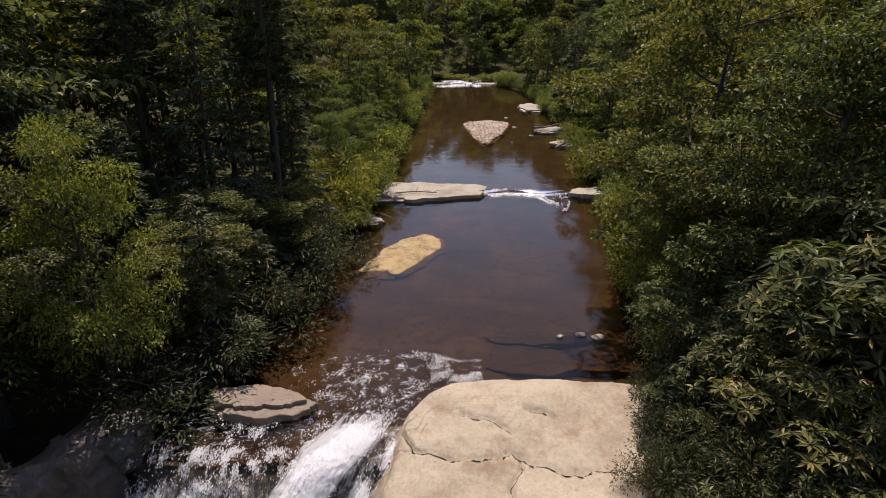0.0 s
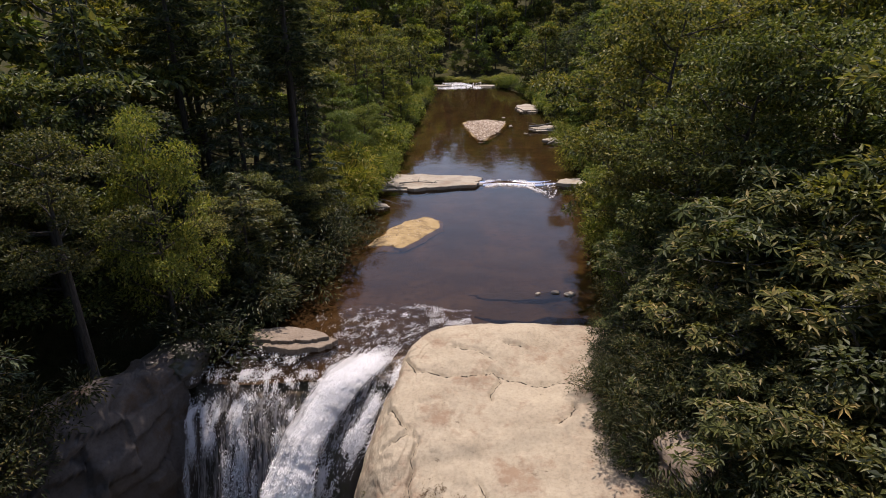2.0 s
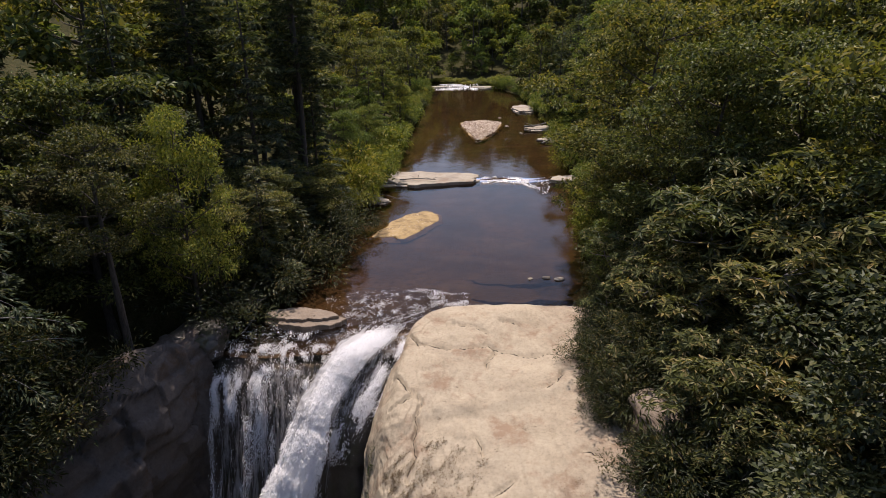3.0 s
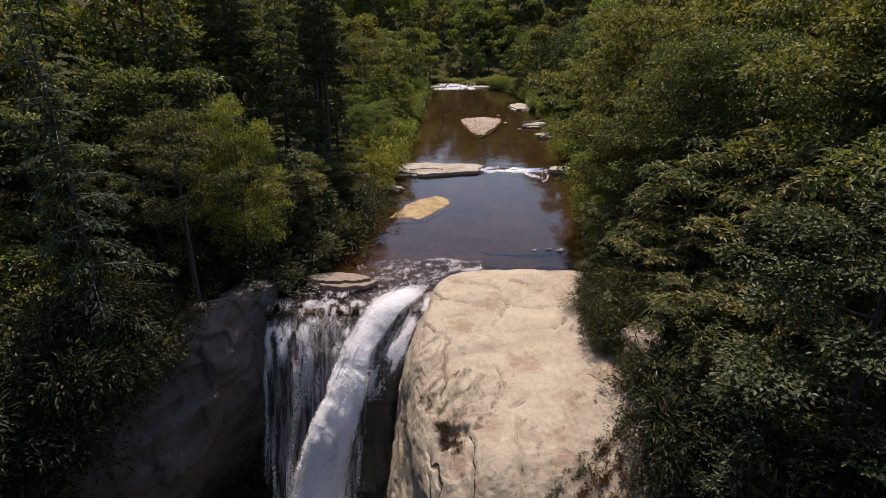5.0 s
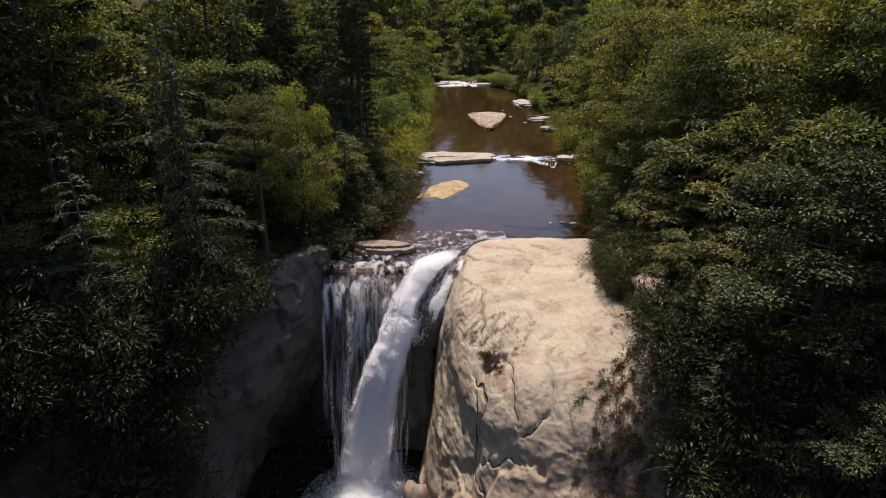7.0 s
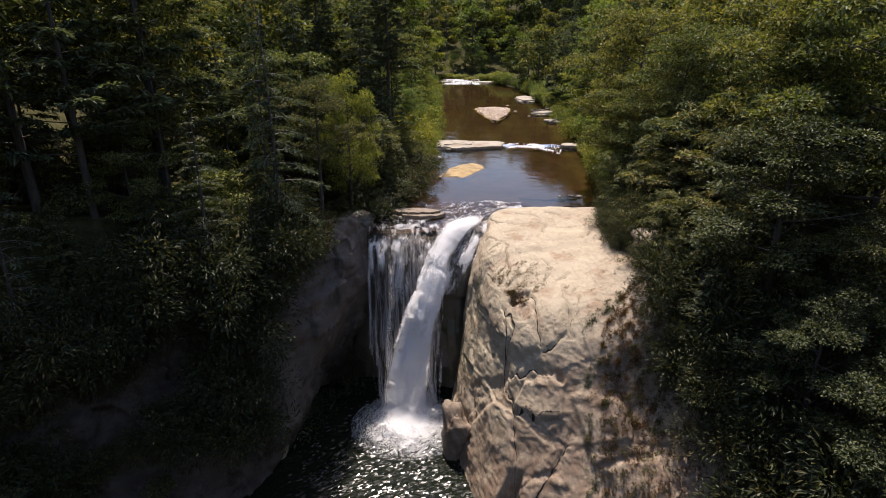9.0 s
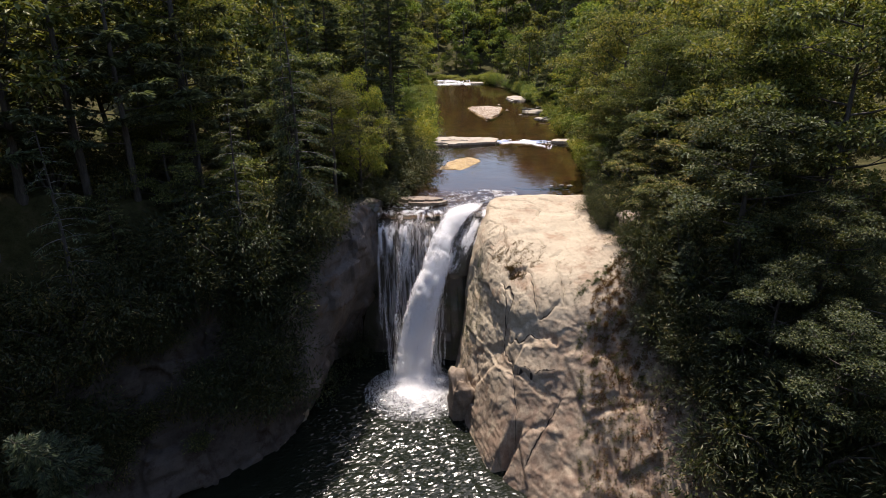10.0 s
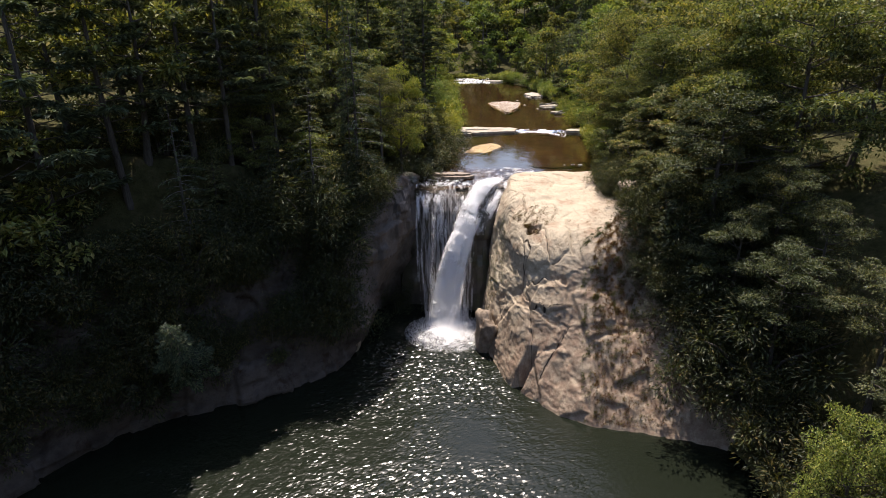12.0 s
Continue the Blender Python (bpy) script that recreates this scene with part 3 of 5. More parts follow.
def cliff(name, tops, mids, feet, back, mat, label, nu, nv, rough, seed):
    st = []
    for t, m, f in zip(tops, mids, feet):
        t, m, f = np.array(t), np.array(m), np.array([*f, -15.4])
        b = t + np.array([*back, 0.0])
        st.append([b, t, (t + m) / 2 + np.array([0, -0.8, 0.8]), m, (m + f) / 2, f, f + np.array([0, 0, -2.0])])
    g = loft(st, nu, nv)
    n = grid_normals(g)
    if n[..., 1].mean() > 0:
        n = -n
    p = g.reshape(-1, 3)
    amount = rough * (0.8 * fbm(p, 0.16, 3, seed) + 0.6 * cells(p, (3.6, 4.4, 3.0), seed + 1) + 0.3 * cells(p, (1.6, 1.9, 1.2), seed + 2) + 0.12 * fbm(p, 1.2, 3, seed + 4))
    g = g + n * amount.reshape(g.shape[:2])[..., None]
    tagged(new(name, grid_mesh(name, g, mat)), label, "cliff")
    return g


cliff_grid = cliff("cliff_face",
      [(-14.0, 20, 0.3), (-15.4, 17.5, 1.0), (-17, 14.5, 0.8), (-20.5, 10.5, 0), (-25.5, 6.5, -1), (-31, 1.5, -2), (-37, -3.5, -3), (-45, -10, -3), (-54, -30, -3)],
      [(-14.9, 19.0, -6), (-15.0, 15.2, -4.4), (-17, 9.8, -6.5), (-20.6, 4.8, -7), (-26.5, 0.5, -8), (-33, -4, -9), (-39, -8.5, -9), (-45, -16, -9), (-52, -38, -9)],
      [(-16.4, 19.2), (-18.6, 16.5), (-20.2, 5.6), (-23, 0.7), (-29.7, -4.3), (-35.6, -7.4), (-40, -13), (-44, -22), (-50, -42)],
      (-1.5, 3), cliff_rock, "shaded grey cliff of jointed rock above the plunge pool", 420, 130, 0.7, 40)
cliff("fall_headwall",
      [(-16, 20.6, -0.8), (-13, 20.0, -0.9), (-10, 19.9, -1.0), (-7, 19.9, -1.1), (-4.6, 20.2, -1.1), (-3.4, 21.0, -1.3)],
      [(-16, 19.6, -6), (-13, 18.4, -6), (-10, 17.6, -6), (-7.4, 16.4, -6), (-5.6, 16.2, -6), (-4.6, 18, -6)],
      [(-16, 18.8), (-13, 17.0), (-10, 16.2), (-7.6, 15.6), (-6.2, 15.4), (-5.2, 17)],
      (0, 2.5), wet_rock, "dark wet rock wall behind the falling water", 120, 90, 0.4, 60)


def boulder(name, at, size, mat, label, seed, turn=0.0, blocky=0.25, power=0.62):
    bm = bmesh.new()
    bmesh.ops.create_icosphere(bm, subdivisions=4, radius=1.0)
    co = np.array([v.co[:] for v in bm.verts])
    co = np.sign(co) * np.abs(co) ** power
    co = co * np.array(size)
    d = 1 + blocky * (0.5 * fbm(co + seed * 9.7, 0.7 / max(size) * 2, 4, seed) + 0.35 * cells(co + seed * 3.1, np.array(size) * 0.55, seed))
    co = co * d[:, None]
    for v, c in zip(bm.verts, co):
        v.co = c
    me = bpy.data.meshes.new(name)
    bm.to_mesh(me)
    bm.free()
    me.polygons.foreach_set("use_smooth", np.ones(len(me.polygons), bool))
    me.materials.append(mat)
    ob = tagged(new(name, me), label, "rock")
    ob.matrix_world = pose(*at, 0, 0, turn)
    return ob


def slab_rock(name, outline, z, height, mat, label, seed, layers=3, category="rock"):
    """A rock of flat layers, each a ragged slab laid on the one below."""
    r = np.random.default_rng(seed)
    c = np.mean(np.array(outline), 0)
    ob = tagged(new(name), label, category)
    ob.location = (c[0], c[1], z)
    span = np.ptp(np.array(outline), 0).max()
    for k in range(layers):
        ring = spline(outline + outline[:1], 73)[:-1] - c
        q = np.concatenate([ring + seed * 3.7, np.full((72, 1), k * 5.0)], 1)
        ring = ring * ((1, 0.92, 0.8, 0.6)[k] + 0.22 * fbm(q, 6.0 / span, 5, seed + k))[:, None] + (r.normal(0, 0.07, 2) * np.ptp(np.array(outline), 0) if k else 0)
        ring = np.concatenate([ring, ring[:1]])
        z0, z1 = height * (k - 0.6) / layers, height * (k + 1) / layers
        rows = [(1.0, z0 - 0.25), (1.0, z1 - 0.05), (0.985, z1 - 0.01), (0.9, z1), (0.7, z1), (0.45, z1), (0.2, z1), (0.0, z1)]
        g = np.stack([np.concatenate([ring * f, np.full((len(ring), 1), h)], 1) for f, h in rows], 1)
        g[:, 1:, 2] += 0.045 * fbm(g[:, 1:].reshape(-1, 3) + seed, 1.1, 4, seed + 3).reshape(g.shape[0], -1)
        g[-1] = g[0]
        g[:, -1] = g[:, -1].mean(0)
        part("rock_layer", grid_mesh("rock_layer", g, mat, smooth=False), ob)
    return ob


slab_rock("flat_rock", [(-12.6, 22.2), (-10.6, 21.7), (-8.3, 22.2), (-7.9, 22.9), (-9.2, 23.6), (-11.4, 23.7), (-12.7, 23.2)], -0.35, 0.62, brown_rock, "flat layered brown rock standing in the rapids at the brink", 3, 3)
# outcrop stone is pale like the dome; brown here stands in for tree shade
boulder("outcrop", (8.9, 11.6, 0.0), (1.3, 1.4, 1.7), brown_rock, "block-shaped rock outcrop under the trees, coloured dark for their shade", 5, 14, 0.34, 0.42)
# paler copy of the cliff rock paints light on the nose beside the fall
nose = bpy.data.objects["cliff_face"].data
nose.materials.append(lit_cliff_rock)
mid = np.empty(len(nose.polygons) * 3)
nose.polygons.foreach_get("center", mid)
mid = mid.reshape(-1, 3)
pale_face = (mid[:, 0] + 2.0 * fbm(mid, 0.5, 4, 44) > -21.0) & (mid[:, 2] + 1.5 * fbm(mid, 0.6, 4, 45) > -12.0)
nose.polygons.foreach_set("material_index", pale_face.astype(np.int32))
# pillar paler than the cliff, for its rusty stone and the sun on it
blk = boulder("rock_block", (-20.4, 6.2, -13.2), (0.9, 0.9, 2.2), pale_rock, "", 73, 30, 0.3, 0.5)
blk.parent = bpy.data.objects["cliff_face"]
del blk["category"]
boulder("pool_boulder", (-6.4, 6.8, -13.6), (0.95, 1.4, 2.5), brown_rock, "tall wet brown boulder beside the foot of the waterfall", 8, 14, 0.5, 0.7)
boulder("bank_rock", (-15.6, 20.0, -0.2), (1.6, 1.6, 0.9), wet_rock, "dark rounded rock at the brink under the trees", 11)
boulder("bank_rock", (-14.6, 26.5, 0.0), (2.0, 1.1, 0.3), wet_rock, "dark low rock shelf in the shade", 12)

# ---- falling water ----
chute_c = [(-4.6, 22.2, -0.15), (-6.2, 18.9, -0.45), (-7.8, 16.5, -2.2), (-8.8, 14.3, -5.2), (-10.1, 12.7, -9.5), (-10.8, 11.6, -15.2)]
chute_w = [1.6, 1.45, 1.15, 1.4, 1.75, 2.2]


def chute(offset, seed):
    st = []
    for k in range(7):
        a = -1 + k / 3
        st.append([(cx + a * w * (1 + offset * 0.1), cy + 0.3 - 0.45 * (1 - a * a) * min(1, i / 3) - offset, cz + (0.25 * (1 - a * a) + offset * 0.3 if i else 0.0)) for i, ((cx, cy, cz), w) in enumerate(zip(chute_c, chute_w))])
    g = loft(st, 70, 220)
    n = grid_normals(g)
    p = g.reshape(-1, 3)
    down = np.linspace(0, 1, 220)[None, :] ** 0.5
    g = g + n * ((0.3 * fbm(p * (1, 1, 0.3), 0.8, 2, seed) + 0.2 * np.abs(fbm(p * (1, 1, 0.7), 1.6, 3, seed + 5))).reshape(g.shape[:2]) * down)[..., None]
    return g


def curtain(offset, seed):
    st = []
    for x in np.linspace(-14.2, -7.4, 9):
        st.append([(x, 20.0 - offset, -0.3), (x, 19.2 - offset, -0.45), (x, 18.9 - offset, -1.3), (x, 18.0 - offset, -2.2), (x + 0.1, 16.9 - offset, -5), (x * 0.94 - 0.5, 14.3 - offset, -10), (x * 0.8 - 1.9, 12.3 - offset, -15.2)])
    g = loft(st, 110, 170)
    n = grid_normals(g)
    p = g.reshape(-1, 3)
    g = g + n * (0.25 * fbm(p * (1, 1, 0.2), 0.9, 4, seed).reshape(g.shape[:2]))[..., None]
    return g


fall = tagged(new("waterfall"), "white waterfall pouring over the brink into the pool", "waterfall")
fall.location = (0, 0, 0)
stream_grid, curtain_grid = chute(0.0, 71), curtain(0.35, 85)
part("main_stream", grid_mesh("main_stream", stream_grid, chute_water, uv=True), fall, "dense white main stream")
veil = loft([[(x, 21.4, -0.45), (x - 0.2, 19.2, -0.7), (-5.6 + (x + 4.75) * 0.95, 17.5, -1.9), (-6.3 + (x + 4.75) * 0.75, 16.3, -3.7), (-6.9 + (x + 4.75) * 0.4, 15.7, -5.4)] for x in np.linspace(-6.3, -3.2, 6)], 60, 90)
part("water_veil", grid_mesh("water_veil", veil, veil_water, uv=True), fall, "thin water sliding over dark rock")
part("water_curtain", grid_mesh("water_curtain", curtain_grid, curtain_water, uv=True), fall, "thin broken curtain of falling water")

flake_mat, ft, fp = material("white_spray")
ft.nodes.remove(fp)
fd, ftl, fmx = ft.nodes.new("ShaderNodeBsdfDiffuse"), ft.nodes.new("ShaderNodeBsdfTranslucent"), node(ft, "ShaderNodeMixShader", Fac=0.6)
fd.inputs[0].default_value = ftl.inputs[0].default_value = (0.95, 0.95, 0.95, 1)
ft.links.new(fd.outputs[0], fmx.inputs[1]), ft.links.new(ftl.outputs[0], fmx.inputs[2])
ft.links.new(fmx.outputs[0], ft.nodes["Material Output"].inputs[0])


def flakes(name, pos, way, size, aspect, label, seed, parent=None, loose=0.6, level=False):
    """Broken water as a crowd of small white flakes; level: lying like the tops of droplets heaped up."""
    r = np.random.default_rng(seed)
    n = len(pos)
    d = unit(r, n)
    w = np.asarray(way) * 1.0 + d * loose
    s_ = np.cross(w, unit(r, n))
    if level:
        up = np.array([0, -0.45, 1.0]) + unit(r, n) * 0.5
        s_ = np.cross(up, np.asarray(way) + d * loose)
        w = np.cross(s_, up)
    s_ /= np.linalg.norm(s_, axis=1, keepdims=True) + 1e-9
    w /= np.linalg.norm(w, axis=1, keepdims=True)
    ln = size * r.uniform(0.4, 1.5, (n, 1)) ** 1.4
    v = np.stack([pos - w * ln * 0.5, pos + s_ * ln * aspect * 0.5, pos + w * ln * 0.5, pos - s_ * ln * aspect * 0.5], 1)
    me = mesh_from(name, v.reshape(-1, 3), np.arange(n * 4).reshape(n, 4), flake_mat, smooth=False)
    if parent:
        return tagged(part(name, me, parent, label), kind="stuff")
    return tagged(new(name, me), label, "white water", kind="stuff")


def on_grid(g, count, weight, spread, seed):
    r = np.random.default_rng(seed)
    w = weight.ravel()
    k = r.choice(w.size, count, p=w / w.sum())
    p = g.reshape(-1, 3)[k] + r.normal(0, 1, (count, 3)) * spread
    flow = np.gradient(g, axis=1).reshape(-1, 3)[k]
    return p, flow / (np.linalg.norm(flow, axis=1, keepdims=True) + 1e-9)


def sheet_weight(g, seed, across, along, cut):
    u, v = np.meshgrid(np.linspace(0, across, g.shape[0]), np.linspace(0, along, g.shape[1]), indexing="ij")
    q = np.stack([u.ravel(), v.ravel(), u.ravel() * 0], 1)
    return np.clip(fbm(q, 1.0, 4, seed).reshape(u.shape) - cut, 0, None) + 0.01


stream_w = sheet_weight(stream_grid, 3, 6, 7, -0.7) * (1 - np.abs(np.linspace(-1, 1, stream_grid.shape[0]))[:, None] ** 4) * np.interp(np.linspace(0, 1, stream_grid.shape[1]), [0, 0.06, 0.2, 0.5, 0.75, 1], [0, 0.15, 1, 1, 0.8, 0.7])[None, :]
flakes("stream_spray", *on_grid(stream_grid, 150000, stream_w, (0.05, 0.08, 0.06), 4), 0.1, 0.36, "white spray tumbling down the main stream", 5, fall, 0.35, level=True)
cu, cv = np.meshgrid(np.linspace(0, 1, curtain_grid.shape[0]), np.linspace(0, 1, curtain_grid.shape[1]), indexing="ij")
ledge_v = np.where(cu < 0.42, 0.38, np.where(cu < 0.75, 0.5, 0.44)) + 0.04 * np.sin(cu * 31)
curtain_fade = np.where(cv < ledge_v, 0.16, np.clip(1.25 - (cv - ledge_v) * 1.3, 0.5, 1.2))
flakes("curtain_spray", *on_grid(curtain_grid, 38000, sheet_weight(curtain_grid, 6, 26, 9, 0.0) * curtain_fade, (0.05, 0.12, 0.05), 7), 0.09, 0.3, "broken white drops of the thin curtain", 8, fall, 0.25, level=True)
flakes("veil_spray", *on_grid(veil, 16000, sheet_weight(veil, 9, 9, 5, 0.1) * np.interp(np.linspace(0, 1, 90), [0, 0.5, 1], [1, 1, 0.05])[None, :], (0.07, 0.07, 0.03), 10), 0.095, 0.3, "white flecks sliding over dark rock", 11, fall, 0.3, level=True)
sr = np.random.default_rng(12)
sd = unit(sr, 34000) * sr.uniform(0.05, 1.0, (34000, 1)) ** 1.1 * np.array([5.0, 4.6, 1.7])
sd[:, 2] = np.abs(sd[:, 2]) * np.exp(-(sd[:, 0] ** 2 + sd[:, 1] ** 2) / 6) + 0.02
flakes("plunge_spray", sd + np.array([-10.3, 10.0, -14.95]), unit(sr, 34000), 0.07, 0.6, "white spray thrown up at the foot of the waterfall", 13, level=True)
# white flakes serve for broken water and for sun glints on the rapids
bu, bv = np.meshgrid(np.linspace(-9.2, 0.4, 120), np.linspace(0, 1, 90), indexing="ij")
by_ = lip_y(bu) + bv * (27.4 - np.abs(bu + 4) * 0.25 - lip_y(bu))
brink_grid = np.stack([bu, by_, brink_z(bu, by_) + 0.03], 2)
flakes("brink_flecks", *on_grid(brink_grid, 5200, sheet_weight(brink_grid, 14, 9, 7, 0.1) * (1 - np.abs(bv - 0.55) * 1.2), (0.05, 0.05, 0.03), 15), 0.08, 0.4, "white flecks glittering on the rapids", 16)
bu, bv = np.meshgrid(np.linspace(-14.4, -8.6, 70), np.linspace(0, 1, 50), indexing="ij")
by_ = lip_y(bu) + bv * (22.6 - lip_y(bu))
side_grid = np.stack([bu, by_, brink_z(bu, by_) + 0.03], 2)
flakes("brink_flecks", *on_grid(side_grid, 1800, sheet_weight(side_grid, 17, 6, 4, 0.15), (0.05, 0.05, 0.03), 18), 0.13, 0.4, "white flecks glittering on the rapids", 19)
bu, bv = np.meshgrid(np.linspace(2.6, 11.4, 90), np.linspace(0, 1, 50), indexing="ij")
by_ = 60.1 - bv * np.where(bu > 7.5, 5.5 * np.exp(-((bu - 9.4) / 1.3) ** 2) + 1.2, 1.6) - 0.4 * np.sin(bu)
ledge_grid = np.stack([bu, by_, np.clip(0.3 - bv * 1.2, 0.02, 0.3) + 0.03], 2)
flakes("ledge_flecks", *on_grid(ledge_grid, 2200, sheet_weight(ledge_grid, 20, 7, 3, 0.15), (0.08, 0.1, 0.03), 21), 0.22, 0.4, "white flecks of water below the ledge", 22)
bu, bv = np.meshgrid(np.linspace(-11, 6, 60), np.linspace(0, 1, 60), indexing="ij")
far_grid = np.stack([bu, 212 - bv * 17, np.interp(bv, [0, 0.18, 0.35, 0.6, 1], [1.14, 0.92, 0.77, 0.52, 0.33])], 2)
flakes("far_flecks", *on_grid(far_grid, 1800, sheet_weight(far_grid, 23, 4, 7, 0.25), (0.3, 0.3, 0.05), 24), 0.6, 0.4, "white flecks on the far rapids", 25)

# foam at the foot
fu, fv = np.meshgrid(np.linspace(0, 2 * math.pi, 90), np.linspace(0, 1, 40), indexing="ij")
fx, fy = -10.4 + fv * np.cos(fu) * 4.9, 9.8 + fv * np.sin(fu) * 4.6 - fv * 0.8
fp_ = np.stack([fx.ravel(), fy.ravel(), fx.ravel() * 0], 1)
fz = -14.93 + (1 - fv ** 2) * (0.4 + 0.45 * fbm(fp_, 0.9, 4, 90).reshape(fx.shape))
tagged(new("plunge_foam", grid_mesh("plunge_foam", np.stack([fx, fy, fz], 2), foam_mat, uv=True)), "bright white foam boiling at the foot of the waterfall", "foam", kind="stuff")


# broken water over the brink, the ledge and the far steps
def foam_sheet(name, stations, label, mat, lift, seed, nu=90, nv=70, brink=False):
    g = loft(stations, nu, nv)
    if brink:
        g[..., 2] = brink_z(g[..., 0], g[..., 1]) + 0.03
    p = g.reshape(-1, 3)
    g[..., 2] += lift * (0.6 + fbm(p, 1.3, 4, seed).reshape(g.shape[:2]))
    ob = new(name, grid_mesh(name, g, mat, uv=True))
    return tagged(ob, label, "white water", kind="stuff")


# at the brink the white also paints the glitter of the quick water
foam_sheet("brink_rapids", [[(x, 27.3 - abs(x + 3.5) * 0.12, -0.06), (x, 25.6, -0.12), (x, 23.5, -0.3), (x - 0.2, 21.4, -0.48), (x - 0.5, 19.4, -0.6)] for x in np.linspace(-8.6, -1.6, 8)],
           "white broken water and painted glints in the rapids above the brink", rapid_foam_glints, 0.07, 51, brink=True)
foam_sheet("brink_rapids", [[(x, 22.2, -0.2), (x, 21.2, -0.36), (x, 20.2, -0.46), (x, 19.2, -0.55)] for x in np.linspace(-14.6, -8.4, 8)],
           "white broken water and painted glints in the rapids above the brink", rapid_foam_glints, 0.07, 52, brink=True)
spill = loft([[(x, 60.1, 0.3), (x, 59.8 - 0.3 * math.sin(x), 0.28), (x, 59.4 - 0.4 * math.sin(x), 0.05), (x, 58.8 - 0.4 * math.sin(x), -0.03)] for x in np.linspace(1.8, 12.5, 9)], 60, 16)
tagged(new("water_ledge_spill", grid_mesh("water_ledge_spill", spill, river_water)), "clear water sliding over the rock ledge", "water", kind="structure")
foam_sheet("ledge_rapids", [[(x, 60.2, 0.31), (x, 59.6, 0.2), (x + 0.1, 58.8, 0.02), (x + 0.2, 57.6, 0.0)] for x in np.linspace(2.8, 9.0, 6)], "white water spilling over the ledge", spill_foam, 0.07, 53)
foam_sheet("ledge_rapids", [[(x, 60.2, 0.31), (x + 0.1, 58.8, 0.03), (x + 0.5, 56.0, 0.01), (x * 0.6 + 4.4, 52.5, 0.0)] for x in np.linspace(7.6, 11.2, 6)], "white tongue of water below the ledge", spill_foam, 0.06, 54)
foam_sheet("far_rapids", [[(x, 212, 1.12), (x, 209, 0.9), (x, 206, 0.75), (x, 202, 0.5), (x, 196, 0.31)] for x in np.linspace(-11, 7, 6)], "white far rapids between low ledges", far_foam, 0.12, 55)
step = loft([[(x, 212, 1.1), (x, 209, 0.85), (x, 206, 0.68), (x, 202, 0.4), (x, 198, 0.25)] for x in np.linspace(-14, 12, 6)], 40, 30)
tagged(new("water_far_steps", grid_mesh("water_far_steps", step, rapid_water)), "water running down the far steps", "water", kind="structure")


# ---- bars, ledges ----
def flat_patch(name, outline, z, height, mat, label, category, seed, kind=""):
    cx, cy = np.mean([o[0] for o in outline]), np.mean([o[1] for o in outline])
    ring = spline(outline + outline[:1], 96)[:-1]
    ring = np.concatenate([ring, ring[:1]])
    v = np.linspace(0, 1, 26)[None, :, None]
    xy = np.array([cx, cy]) + (ring[:, None, :] - np.array([cx, cy])) * v
    p = np.concatenate([xy, np.zeros((*xy.shape[:2], 1))], 2).reshape(-1, 3)
    edge = np.clip((1 - v[..., 0]) / 0.2, 0, 1)
    wob = fbm(p, 0.8, 4, seed).reshape(xy.shape[:2])
    zz = z - 0.3 + (height + 0.3) * edge ** 0.6 + 0.1 * height * 4 * wob * edge * 0.5
    xy = xy * (1 + 0.0 * v) + (ring[:, None, :] - np.array([cx, cy])) * v * 0.11 * wob[..., None]
    return tagged(new(name, grid_mesh(name, np.concatenate([xy, zz[..., None]], 2), mat)), label, category, kind=kind)


flat_patch("sand_bar", [(-8.4, 37.8), (-5.4, 37.4), (-3.2, 40.5), (-1.8, 43.8), (-3.6, 47.0), (-6.6, 44.2)], 0.0, 0.07, sand_mat, "low yellow sand bar in the brown river", "sand bar", 5)
flat_patch("gravel_bar", [(2.6, 86), (-0.6, 106), (0.2, 112), (4.5, 114), (8.6, 111), (6.4, 97)], 0.3, 0.16, sand_mat, "pale pebbly gravel bar in the river", "gravel bar", 6)
slab_rock("rock_ledge", [(-10.6, 57.0), (-7.5, 56.0), (-4, 56.4), (0, 57.8), (2.8, 60.2), (0.5, 62.4), (-4, 63.2), (-10.4, 63)], -0.08, 0.46, ledge_rock, "long pale layered rock ledge across the river", 7, 2, "rock ledge")
slab_rock("rock_ledge", [(11.0, 59.0), (13.0, 58.3), (16.5, 58.6), (16.5, 61.0), (12.5, 61.4)], -0.05, 0.46, ledge_rock, "pale rock ledge at the river bank", 8, 2, "rock ledge")
slab_rock("rock_ledge", [(-11.5, 49.5), (-8.8, 48.8), (-7.7, 49.8), (-9, 51.4), (-11.5, 51.8)], -0.1, 0.35, ledge_rock, "small flat rock at the river edge", 9, 2, "rock ledge")
slab_rock("bank_slab", [(13.5, 99), (12.0, 101), (14.5, 104), (17.5, 103), (17, 99)], 0.2, 0.4, ledge_rock, "flat pale rock on the river bank", 21, 2)
slab_rock("bank_slab", [(14.2, 86), (13.6, 89), (15.5, 91), (18, 89), (17, 85)], 0.2, 0.35, ledge_rock, "flat pale rock on the river bank", 22, 2)
slab_rock("bank_slab", [(13.2, 128), (12.6, 136), (15, 142), (18, 138), (17, 128)], 0.2, 0.6, ledge_rock, "broad pale rock shelf on the river bank", 23, 2)
slab_rock("far_ledge", [(-13, 203), (-10, 201), (-6, 204), (-8, 207), (-13, 207)], 0.3, 0.6, ledge_rock, "low ledge beside the far rapids", 24, 2)
slab_rock("far_ledge", [(3, 202), (8, 200), (13, 203), (12, 208), (4, 207)], 0.2, 0.6, ledge_rock, "low ledge beside the far rapids", 25, 2)
